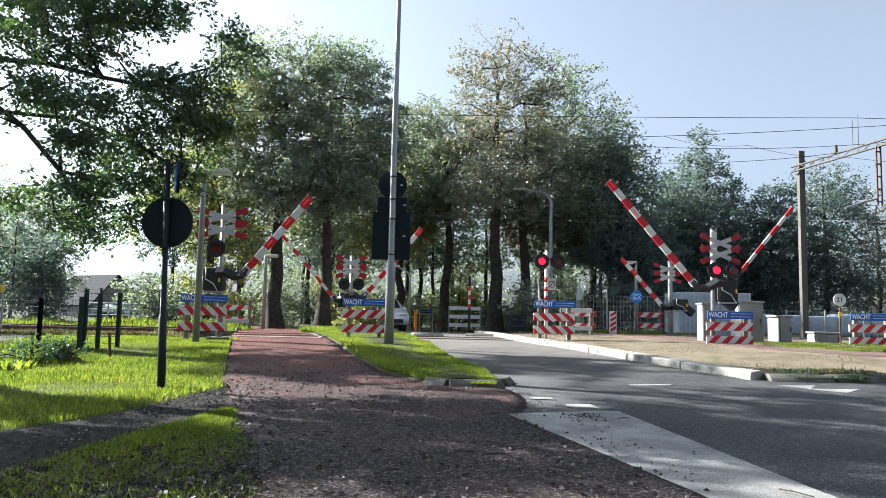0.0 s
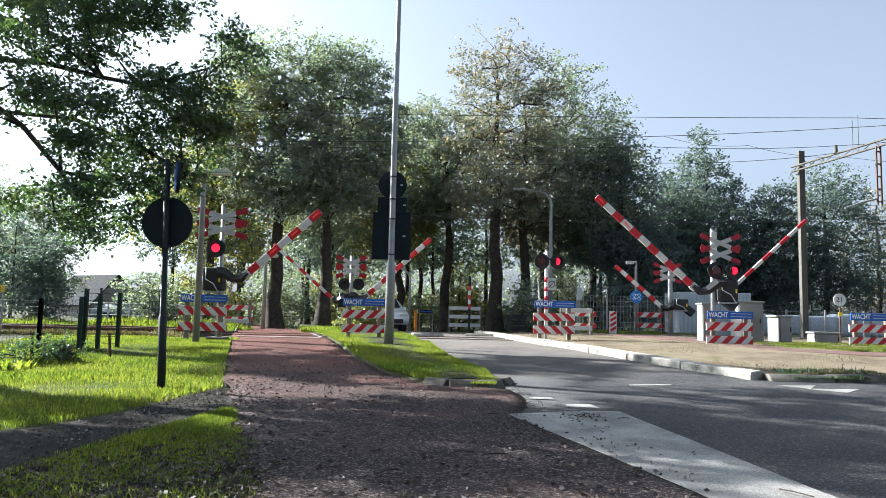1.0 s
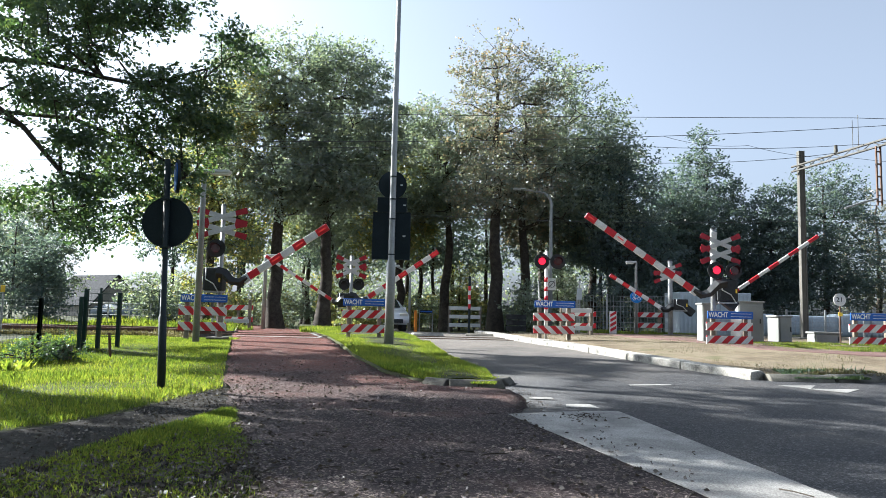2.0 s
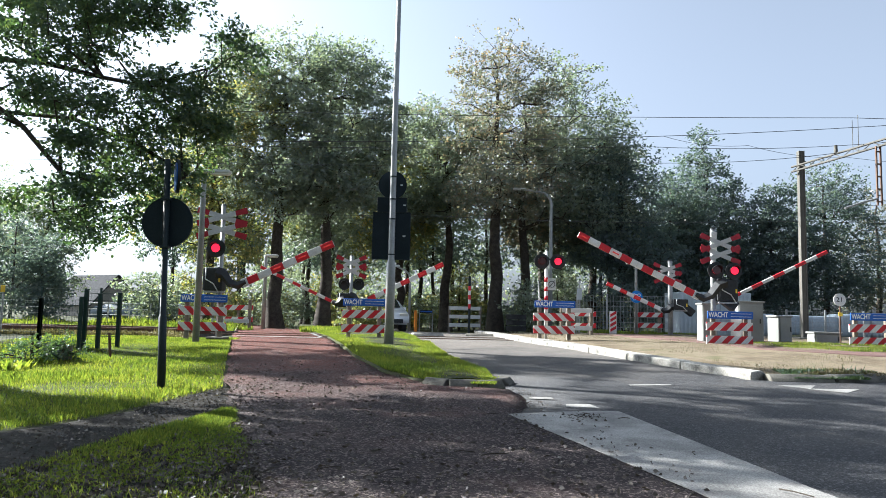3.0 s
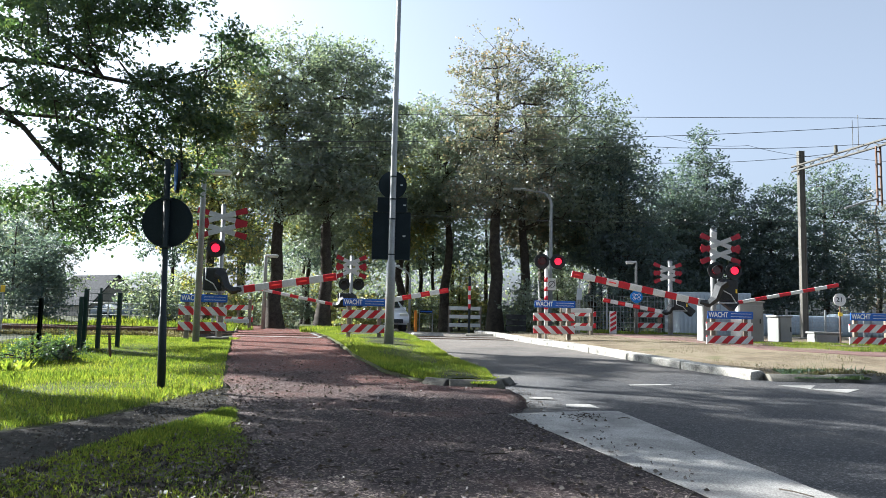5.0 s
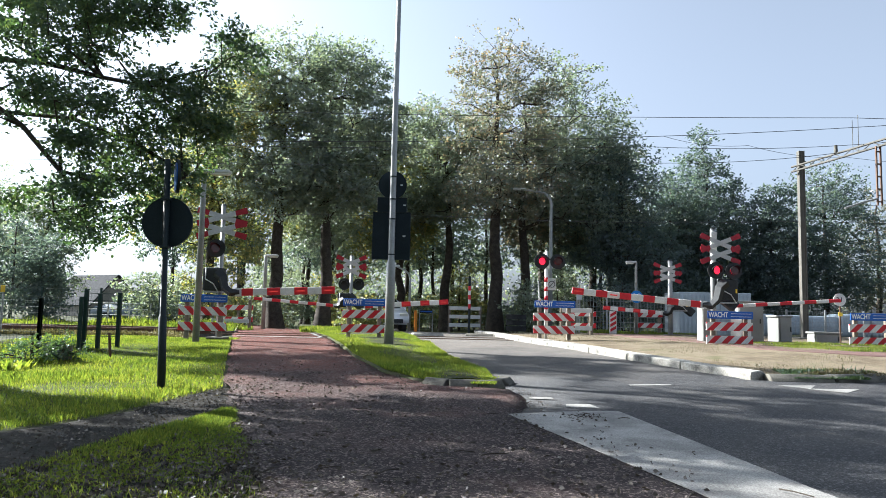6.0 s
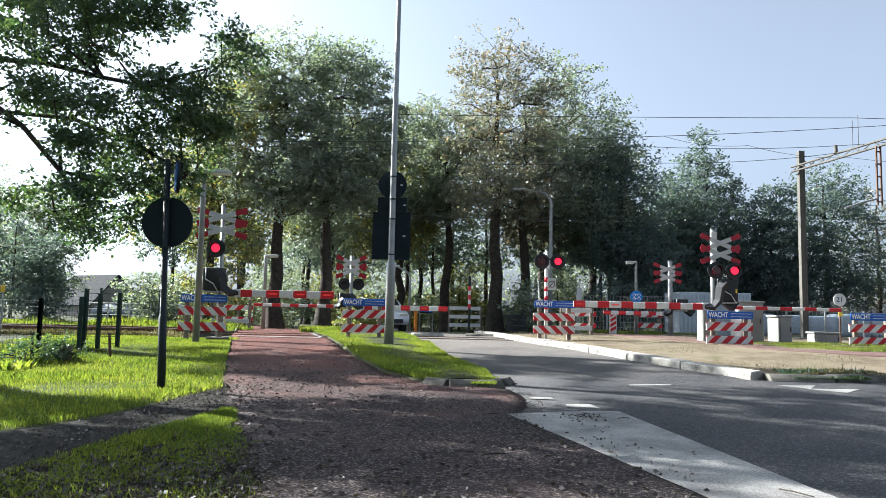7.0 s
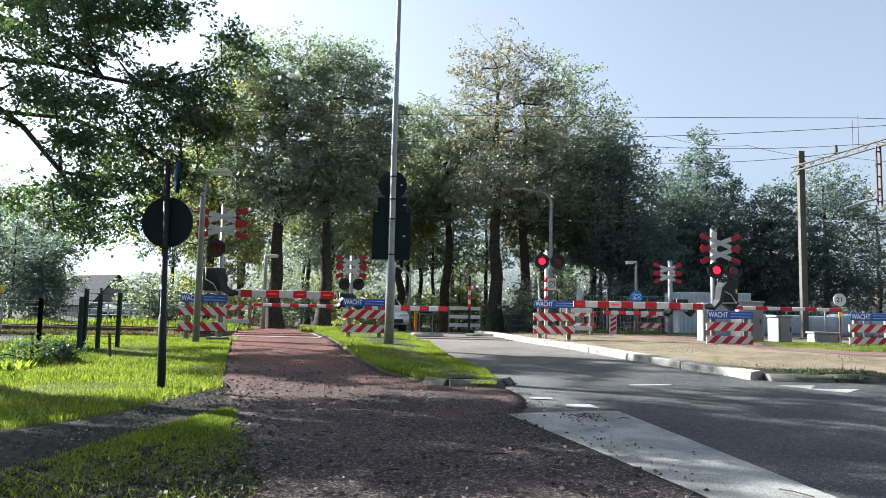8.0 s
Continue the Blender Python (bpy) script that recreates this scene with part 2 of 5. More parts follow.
def thing(name, loc, label, category, group="", kind="", rz=0.0):
    ob = new(name)
    ob.empty_display_size = 0.1
    ob.matrix_basis = pose(loc[0], loc[1], loc[2] + g(loc[1], loc[0]) - g(loc[1]), 0, 0, rz)
    return tagged(ob, label, category, group, kind)


def part(name, bm, material, parent=None, label="", smooth=False, loc=None):
    me = bpy.data.meshes.new(name)
    bmesh.ops.recalc_face_normals(bm, faces=bm.faces)
    bm.to_mesh(me)
    bm.free()
    return mesh_part(name, me, material, parent, label, smooth, loc)


def mesh_part(name, me, material, parent=None, label="", smooth=False, loc=None):
    for m in (material if isinstance(material, (list, tuple)) else [material]):
        me.materials.append(m)
    if smooth:
        me.polygons.foreach_set("use_smooth", [True] * len(me.polygons))
    ob = new(name, me)
    if parent:
        ob.parent = parent
    if loc:
        ob.location = loc
    return tagged(ob, label)


def box(c, s, bevel=0.0, m=None, bm=None):
    bm = bm or bmesh.new()
    r = bmesh.ops.create_cube(bm, size=1.0, matrix=(m or Matrix()) @ Matrix.Translation(c) @ Matrix.Diagonal((*s, 1)))
    if bevel:
        edges = {e for v in r["verts"] for e in v.link_edges}
        bmesh.ops.bevel(bm, geom=list(edges), offset=bevel, segments=2, affect="EDGES", profile=0.5)
    return bm


def tube(p0, p1, r0, r1=None, n=12, bm=None, caps=True):
    bm = bm or bmesh.new()
    p0, p1 = Vector(p0), Vector(p1)
    d = p1 - p0
    m = Matrix.Translation((p0 + p1) / 2) @ d.to_track_quat("Z", "Y").to_matrix().to_4x4()
    bmesh.ops.create_cone(bm, cap_ends=caps, segments=n, radius1=r0, radius2=r0 if r1 is None else r1, depth=d.length, matrix=m)
    return bm


def pipe(points, radii, n=8, bm=None):
    """A bent, tapering tube through the points, with one skin."""
    bm = bm or bmesh.new()
    pts = [Vector(p) for p in points]
    if isinstance(radii, (int, float)):
        radii = [radii] * len(pts)
    rings = []
    for i, p in enumerate(pts):
        t = (pts[min(i + 1, len(pts) - 1)] - pts[max(i - 1, 0)]).normalized()
        side = t.cross(Vector((0.13, 0.99, 0.07))).normalized()
        up = side.cross(t)
        rings.append([bm.verts.new(p + (side * math.cos(a) + up * math.sin(a)) * radii[i]) for a in [2 * math.pi * k / n for k in range(n)]])
    for a, b in zip(rings, rings[1:]):
        for k in range(n):
            bm.faces.new((a[k], a[(k + 1) % n], b[(k + 1) % n], b[k]))
    bm.faces.new(rings[0][::-1])
    bm.faces.new(rings[-1])
    return bm


def prism(outline, y0, y1, bm=None, m=None):
    """An outline in x and z, given depth along y."""
    bm = bm or bmesh.new()
    m = m or Matrix()
    a = [bm.verts.new(m @ Vector((x, y0, z))) for x, z in outline]
    b = [bm.verts.new(m @ Vector((x, y1, z))) for x, z in outline]
    bm.faces.new(a)
    bm.faces.new(b[::-1])
    k = len(a)
    for i in range(k):
        bm.faces.new((a[i], a[(i + 1) % k], b[(i + 1) % k], b[i]))
    return bm


def interp(rows, y):
    if y <= rows[0][0]:
        return rows[0][1]
    for (y0, x0), (y1, x1) in zip(rows, rows[1:]):
        if y <= y1:
            return x0 + (x1 - x0) * (y - y0) / (y1 - y0)
    return rows[-1][1]


def strip(name, left, right, y0, y1, lift, material, label, category, rough=0.0, cross=10, step=0.3, skirt=0.06, crown=0.0, edge_noise=0.0):
    """A sheet laid on the ground between two edges, each given as rows of (y, x), with sides that go into the ground."""
    me, vs, fs = bpy.data.meshes.new(name), [], []
    ys = list(np.arange(y0, y1, step)) + [y1]
    w = cross + 3
    for y in ys:
        a, b = interp(left, y), interp(right, y)
        if edge_noise:
            a += noise.noise((3.1, y * 1.3, 0.2)) * edge_noise + noise.noise((9.1, y * 5.3, 0.2)) * edge_noise * 0.4
            b += noise.noise((7.7, y * 1.3, 5.2)) * edge_noise + noise.noise((1.7, y * 5.1, 5.2)) * edge_noise * 0.4
        for i in range(-1, cross + 2):
            f = min(max(i / cross, 0), 1)
            x = a + (b - a) * f
            z = g(y, x) + lift + crown * math.sin(math.pi * f) + rough * noise.noise((x * 0.9, y * 0.9, 0))
            vs.append((x, y, z - (skirt if i in (-1, cross + 1) else 0)))
    for j in range(len(ys) - 1):
        for i in range(w - 1):
            k = j * w + i
            fs.append((k, k + 1, k + w + 1, k + w))
    me.from_pydata(vs, [], fs)
    ob = mesh_part(name, me, material, smooth=True)
    return tagged(ob, label, category, kind="structure")


def scatter_mesh(name, pts, dirs, size, rng, aspect=0.55, bend=0.25):
    """Leaf-shaped blades, each of two bent faces, at the points."""
    n = len(pts)
    d = dirs / np.maximum(np.linalg.norm(dirs, axis=1, keepdims=True), 1e-6)
    r = rng.normal(size=(n, 3))
    s = np.cross(d, r)
    s /= np.maximum(np.linalg.norm(s, axis=1, keepdims=True), 1e-6)
    u = np.cross(s, d)
    L = (size * rng.uniform(0.65, 1.35, n))[:, None]
    w = L * aspect * 0.5
    v = np.empty((n, 4, 3))
    v[:, 0] = pts
    v[:, 1] = pts + d * L * 0.45 + s * w + u * L * bend * 0.3
    v[:, 2] = pts + d * L
    v[:, 3] = pts + d * L * 0.5 - s * w + u * L * bend * 0.3
    me = bpy.data.meshes.new(name)
    me.vertices.add(n * 4)
    me.vertices.foreach_set("co", v.ravel())
    idx = np.arange(n) * 4
    tri = np.stack([idx, idx + 1, idx + 2, idx, idx + 2, idx + 3], 1).ravel().astype(np.int32)
    me.loops.add(n * 6)
    me.loops.foreach_set("vertex_index", tri)
    me.polygons.add(n * 2)
    me.polygons.foreach_set("loop_start", (np.arange(n * 2) * 3).astype(np.int32))
    me.update(calc_edges=True)
    me.validate()
    return me


def crown_clumps(lobes, n, rng, seed):
    """Places for the leaf sprays: spread evenly, never too near to each other, through ellipsoids with an uneven skin."""
    vol = np.array([l[3] * l[4] * l[5] for l in lobes])
    spacing = 0.62 * (vol.sum() * 2.6 / n) ** (1 / 3)
    share = vol ** 0.7 / (vol ** 0.7).sum()
    out = np.empty((0, 3))
    for _ in range(n * 7):
        if len(out) >= n:
            break
        l = lobes[rng.choice(len(lobes), p=share)]
        d = rng.normal(size=3)
        d /= np.linalg.norm(d)
        skin = 0.9 + 0.42 * noise.noise(Vector(d) * 1.7 + Vector((seed, l[0], l[2])))
        p = np.array(l[:3]) + np.array(l[3:6]) * d * skin * rng.random() ** 0.42
        if len(out) and ((out - p) ** 2).sum(1).min() < (spacing * rng.uniform(0.55, 1.1)) ** 2:
            continue
        out = np.vstack([out, p])
    return out


def branch_mesh(name, edges, sides=6):
    """One mesh of tapering tubes, each given as (start, end, radius at start, radius at end)."""
    a = np.array([e[0] for e in edges], float)
    b = np.array([e[1] for e in edges], float)
    d = b - a
    d /= np.maximum(np.linalg.norm(d, axis=1, keepdims=True), 1e-6)
    u = np.cross(d, np.array([0.31, 0.93, 0.17]))
    u /= np.maximum(np.linalg.norm(u, axis=1, keepdims=True), 1e-6)
    w = np.cross(u, d)
    ang = 2 * np.pi * np.arange(sides) / sides
    ring = u[:, None] * np.cos(ang)[None, :, None] + w[:, None] * np.sin(ang)[None, :, None]
    ra = np.array([e[2] for e in edges])[:, None, None]
    rb = np.array([e[3] for e in edges])[:, None, None]
    v = np.concatenate([a[:, None] + ring * ra, (b + d * 0.3 * rb[:, 0])[:, None] + ring * rb], 1).reshape(-1, 3)
    fs = []
    for q in range(len(edges)):
        o = q * 2 * sides
        fs += [(o + k, o + (k + 1) % sides, o + sides + (k + 1) % sides, o + sides + k) for k in range(sides)]
    me = bpy.data.meshes.new(name)
    me.from_pydata(v.tolist(), [], fs)
    return me


def tree(name, x, y, height, trunk_r, lobes, material, label, seed, clumps=90, per=70, clump_r=0.5, leaf=0.16, lean=(0, 0), fork=0.35, group="", category="tree", boughs=(), thin=0.5, twig=0.007):
    """A tapered, slightly crooked trunk that branches out to every leaf spray of a ragged crown. Lobes are in the tree's own space."""
    rng = np.random.default_rng(seed)
    t = thing(name, (x, y, g(y) - 0.05), label, category, group)
    C = crown_clumps(lobes, clumps, rng, seed * 0.37)
    k = 10
    wob = rng.normal(size=(k, 2)) * trunk_r * 0.3
    wob[0] = 0
    nodes = [np.array((lean[0] * (i / (k - 1)) ** 1.5 + wob[i, 0], lean[1] * (i / (k - 1)) ** 1.5 + wob[i, 1], height * 0.8 * i / (k - 1))) for i in range(k)]
    parent = [-1] + list(range(k - 1))
    reach = [0.2 * float(n[2]) for n in nodes]
    for line in boughs:
        up = min(range(k), key=lambda i: np.linalg.norm(nodes[i] - np.array(line[0])))
        for p in line:
            nodes.append(np.array(p, float))
            parent.append(up)
            reach.append(reach[up] * 0.5)
            up = len(nodes) - 1
    base = np.array((0, 0, height * fork))
    order = np.argsort(np.linalg.norm(C - base, axis=1))
    tips = []
    kids = [0] * len(nodes)
    for i in order:
        c = C[i]
        N = np.array(nodes)
        cost = np.linalg.norm(N - c, axis=1) + 0.3 * np.array(reach) + 0.7 * np.maximum(N[:, 2] - c[2] + 0.1, 0)
        cost[(N[:, 2] < height * fork * 0.8)] += 50
        cost += 0.45 * np.maximum(np.array(kids) - 1, 0)
        at = int(np.argmin(cost))
        step = c - nodes[at]
        far = np.linalg.norm(step)
        up = at
        cuts = max(1, int(far / 0.7))
        for q in range(1, cuts + 1):
            f = q / cuts
            p = nodes[at] + step * f + (rng.normal(size=3) * 0.11 * far + np.array((0, 0, 0.16 * far))) * (math.sin(math.pi * f))
            nodes.append(p)
            parent.append(up)
            kids[up] += 1
            kids.append(0)
            reach.append(reach[up] + far / cuts)
            up = len(nodes) - 1
        tips.append(up)
    load = np.zeros(len(nodes))
    load[tips] = 1
    for i in range(len(nodes) - 1, 0, -1):
        load[parent[i]] += load[i]
    def girth(i):
        if i < k:
            return trunk_r * (1.4 if i == 0 else 1.0) * (1 - 0.86 * i / (k - 1)) + 0.012
        return min(twig * max(load[i], 0.6) ** 0.56, trunk_r * 0.55)
    edges = [(nodes[parent[i]], nodes[i], girth(parent[i]) if (i < k or parent[i] >= k) else girth(i) * 1.15, girth(i)) for i in range(1, len(nodes))]
    mesh_part("trunk", branch_mesh("trunk", edges, 7), M_BARK, t, smooth=True)
    top, low = C[:, 2].max(), C[:, 2].min()
    mid = C.mean(0)
    P, D = [], []
    for c in C:
        rel = (c[2] - low) / max(top - low, 0.1)
        m = max(8, int(per * rng.uniform(0.55, 1.4) * (1 - thin * rel ** 2)))
        R = clump_r * rng.uniform(0.75, 1.3)
        out = c - mid
        out /= max(np.linalg.norm(out), 1e-6)
        rays = rng.normal(size=(5, 3)) * np.array((1, 1, 0.55)) + out * 0.55
        rays /= np.linalg.norm(rays, axis=1, keepdims=True)
        pick = rays[rng.integers(5, size=m)]
        along = rng.random(m)[:, None] ** 0.7
        q = pick * along * R * 1.25 + rng.normal(size=(m, 3)) * R * 0.2 * np.array((1, 1, 0.6))
        q[:, 2] -= 0.16 * R * along[:, 0] ** 2
        P.append(c + q)
        d = pick * 0.7 + rng.normal(size=(m, 3)) * np.array((0.8, 0.8, 0.5))
        d[:, 2] -= 0.2
        D.append(d)
    crown = mesh_part("crown", scatter_mesh("crown", np.concatenate(P), np.concatenate(D), leaf, rng), material, t)
    crown["kind"] = "stuff"
    return t


# ---------------------------------------------------------------- ground, road, path, railway
PATH_L = [(-6, 1.6), (3.74, -0.92), (4.9, -1.32), (7.06, -2.1), (10.24, -3.05), (18.8, -5.48), (40, -11.5)]
PATH_R = [(-6, 3.6), (3.9, 1.5), (6.8, 0.72), (7.6, 0.92), (8.4, 0.95), (9.0, 0.9), (9.25, 0.5), (9.36, -0.1), (10.62, -0.83), (13.0, -1.62), (19.5, -3.12), (40, -9.0)]
ROAD_L = [(-6, 3.4), (3.9, 1.4), (6.8, 0.62), (8.4, 0.85), (9.4, 0.86), (10.9, 0.76), (12.9, 0.21), (23.3, -1.12), (40, -5.6)]
KERB = [(10.72, 4.8), (11.6, 4.25), (13.66, 3.3), (16.0, 2.75), (19.0, 2.3), (23.0, 1.95), (26.0, 1.4)]
ROAD_R = [(-6, 30.0), (10.55, 30.0), (10.56, 4.95), *KERB[1:], (40, -2.4)]


def ground():
    xs = np.unique(np.concatenate([np.linspace(-400, -30, 12), np.linspace(-30, 30, 41), np.linspace(30, 400, 12)]))
    ys = np.unique(np.concatenate([np.linspace(-120, -10, 6), np.linspace(-10, 44, 73), np.linspace(44, 900, 14)]))
    vs, fs = [], []
    for y in ys:
        for x in xs:
            far = min(max((abs(x) - 25) / 30, 0), 1)
            vs.append((x, y, g(y, x) - 0.015 + 0.03 * noise.noise((x * 0.5, y * 0.5, 3)) * (1 - far) - 0.03))
    w = len(xs)
    for j in range(len(ys) - 1):
        for i in range(w - 1):
            k = j * w + i
            fs.append((k, k + 1, k + w + 1, k + w))
    me = bpy.data.meshes.new("ground")
    me.from_pydata(vs, [], fs)
    tagged(mesh_part("ground", me, M_TURF, smooth=True), "rough grassy ground reaching to the distance", "ground", kind="structure")


ground()
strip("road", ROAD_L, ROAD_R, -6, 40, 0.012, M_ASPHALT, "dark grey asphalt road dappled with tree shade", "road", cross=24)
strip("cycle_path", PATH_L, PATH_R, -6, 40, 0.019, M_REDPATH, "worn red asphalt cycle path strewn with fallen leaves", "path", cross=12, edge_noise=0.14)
strip("verge_soil", [(3.0, -6.0), (6, -8), (18, -9)], [(3.0, -0.75), (7.06, -2.05), (10.24, -3.0), (16.5, -4.85)], 2.0, 16.6, 0.0, M_TURF, "grass verge soil", "verge", rough=0.012, cross=14)
strip("bare_corner", [(2.6, -2.7), (3.98, -2.42), (5.0, -2.24)], [(2.6, -0.72), (3.74, -0.98), (5.0, -1.4)], 2.6, 5.0, 0.006, M_SHADED_DIRT, "bare earth corner of the verge", "earth", rough=0.012, edge_noise=0.2)
strip("dirt_track", [(3.0, -4.6), (4.0, -3.95), (5.32, -3.3), (6.22, -2.9), (8.6, -2.62)], [(3.0, -2.55), (3.98, -2.4), (5.0, -2.22), (6.52, -1.9), (8.6, -2.5)], 3.0, 8.55, 0.012, M_SHADED_DIRT, "trodden bare earth track through the verge", "track", rough=0.008, edge_noise=0.16)
strip("dry_verge", KERB, [(10.7, 6.0), (11.2, 9.0), (13, 14), (16, 16), (26, 16)], 10.9, 26, 0.05, M_DRY, "sandy verge with dry grass inside the kerb", "verge", rough=0.03, cross=16)
strip("footway", [(13.2, 9.5), (14.6, 6.6), (18, 6.1), (21.5, 5.4), (24, 4.9)], [(13.2, 16), (14.6, 8.3), (15.3, 7.4), (18, 7.2), (21.5, 7.4), (24, 7.4)], 13.2, 24, 0.06, M_PAVER, "red brick footway crossing the verge", "footway", edge_noise=0.05)
strip("footway_east", [(18.4, 7.0), (19.5, 7.4)], [(18.4, 16), (19.5, 16)], 18.4, 19.5, 0.064, M_PAVER, "red brick footway beside the railway", "footway")
strip("median", PATH_R[7:], [(9.2, 0.84), (10.9, 0.74), (12.9, 0.18), (23.3, -1.15), (40, -5.7)], 9.45, 24.5, 0.028, M_TURF, "narrow grass island between path and road", "grass island", crown=0.08, skirt=0.12)
for nm, a, b in (("ballast_bed", -60.0, -6.4), ("ballast_bed", 9.2, 60.0)):
    strip(nm, [(18.0, a)], [(18.0, b)], 18.55, 22.4, 0.035, M_BALLAST, "brown stone ballast under the railway track", "ballast", rough=0.06, cross=60, step=0.25, skirt=0.2)


def flat(name, pts, lift, label, category="road marking"):
    bm = bmesh.new()
    bm.faces.new([bm.verts.new((x, y, g(y, x) + lift)) for x, y in pts])
    ext = bmesh.ops.extrude_face_region(bm, geom=list(bm.faces))
    for v in ext["geom"]:
        if isinstance(v, bmesh.types.BMVert):
            v.co.z -= 0.004
    tagged(part(name, bm, M_PAINT), label, category, kind="structure")


flat("white_band", [(1.5, 3.4), (2.28, 3.3), (2.13, 3.98), (1.98, 5.4), (1.79, 7.16), (1.45, 7.14), (0.65, 6.8), (1.08, 5.2), (1.42, 3.92)], 0.026, "broad worn white painted band on the asphalt")
flat("give_way_mark", [(1.32, 7.5), (1.66, 7.45), (1.62, 7.75), (1.36, 7.72)], 0.017, "worn white road mark")
flat("give_way_mark", [(1.0, 8.1), (1.3, 8.05), (1.28, 8.28), (1.05, 8.25)], 0.022, "worn white road mark")
flat("centre_dash", [(2.59, 9.72), (3.2, 9.84), (3.2, 9.95), (2.59, 9.83)], 0.018, "thin white centre dash on the road")
flat("shark_tooth", [(4.75, 10.05), (5.3, 10.1), (5.05, 9.75)], 0.018, "white triangular give way mark")
flat("shark_tooth", [(5.0, 9.75), (5.75, 9.8), (5.35, 9.4)], 0.018, "white triangular give way mark")
flat("shark_tooth", [(6.0, 9.3), (6.9, 9.4), (6.45, 8.9)], 0.018, "white triangular give way mark")
flat("stop_line", [(-5.35, 18.6), (-3.15, 18.6), (-3.2, 18.85), (-5.42, 18.85)], 0.04, "white stop line across the cycle path")
flat("edge_line", [(-3.22, 18.9), (-3.12, 18.9), (-3.95, 22), (-4.05, 22)], 0.04, "white edge line of the cycle path")


def kerb_line(name, pts, length, width, height, material, label, lift=0.0):
    """A row of kerb stones, each a stone of its own with a sloped face, along the points."""
    t = thing(name, (0, 0, 0), label, "kerb", kind="structure")
    P = [Vector((x, y)) for y, x in pts]
    cum = [0.0]
    for a, b in zip(P, P[1:]):
        cum.append(cum[-1] + (b - a).length)
    n = max(1, int(round(cum[-1] / length)))

    def at(s):
        for i in range(len(P) - 1):
            if s <= cum[i + 1] + 1e-6:
                return P[i].lerp(P[i + 1], (s - cum[i]) / (cum[i + 1] - cum[i]))
        return P[-1]
    rnd = random.Random(len(label))
    for i in range(n):
        a, b = at(cum[-1] * i / n), at(cum[-1] * (i + 1) / n)
        d = (b - a)
        L = d.length - 0.015
        ang = math.degrees(math.atan2(d.y, d.x))
        bm = bmesh.new()
        prism([(-width * 0.5, -0.12), (-width * 0.5, height * 0.92), (width * 0.1, height), (width * 0.36, height * 0.55), (width * 0.5, height * 0.12), (width * 0.5, -0.12)], -L / 2, L / 2, bm, Matrix.Rotation(math.pi / 2, 4, "Z") @ Matrix.Rotation(0, 4, "Z"))
        bmesh.ops.bevel(bm, geom=list(bm.edges), offset=0.012, segments=1, affect="EDGES")
        ob = part("kerb_stone", bm, material, t)
        c = (a + b) / 2
        slope = math.degrees(math.atan2(g(b.y, b.x) - g(a.y, a.x), d.length))
        ob.matrix_basis = pose(c.x, c.y, g(c.y, c.x) + lift + rnd.uniform(-0.008, 0.008), 0, -slope, ang + rnd.uniform(-1, 1))


kerb_line("kerb_1", KERB[::-1], 1.35, 0.42, 0.13, M_KERB, "whitish sloped concrete kerb stones along the road", 0.0)
kerb_line("kerb_2", [(11.3, 9.5), (10.95, 6.9), (10.6, 5.9), (10.62, 4.86)], 0.9, 0.3, 0.11, M_KERBGREY, "weathered grey kerb stones along the side road")
kerb_line("kerb_3", [(9.85, 0.93), (9.42, 0.8), (9.3, 0.4), (9.3, 0.02), (9.5, -0.2)], 0.42, 0.24, 0.13, M_KERBGREY, "rounded grey kerb stones at the island tip", -0.035)
kerb_line("kerb_4", [(22.6, 0.05), (22.3, -0.9)], 0.9, 0.35, 0.12, M_KERB, "short pale concrete kerb beside the crossing")
kerb_line("kerb_5", [(23.2, 1.9), (23.3, 0.8)], 0.9, 0.25, 0.1, M_KERBGREY, "short grey kerb beside the crossing")


def rails():
    for y in (19.75, 21.2):
        t = thing("rail", (0, y, g(y) + 0.02), "rusty steel running rail of the railway track", "rail", "rails", "structure")
        bm = bmesh.new()
        for a, b in ((-60, -6.4), (9.2, 60)):
            box(((a + b) / 2, 0, 0.115), (b - a, 0.07, 0.05), 0.01, None, bm)
            box(((a + b) / 2, 0, 0.05), (b - a, 0.02, 0.1), 0, None, bm)
            box(((a + b) / 2, 0, 0.01), (b - a, 0.14, 0.03), 0, None, bm)
        part("rail_profile", bm, M_STEEL, t)
        bm = bmesh.new()
        box((1.4, 0, 0.02), (15.6, 0.07, 0.02), 0, None, bm)
        part("crossing_rail", bm, M_STEEL, t)
    base = box((0, 0, 0), (0.25, 2.4, 0.16), 0.02)
    me = bpy.data.meshes.new("sleeper")
    base.to_mesh(me)
    base.free()
    me.materials.append(M_WOOD)
    for i in range(64):
        x = -6.8 - i * 0.6 if i < 38 else 9.6 + (i - 38) * 0.6
        ob = new("sleeper", me)
        ob.location = (x, 20.47, g(20, x) - 0.05)
        tagged(ob, "concrete railway sleeper in the ballast", "sleeper", "sleepers", "structure")


rails()


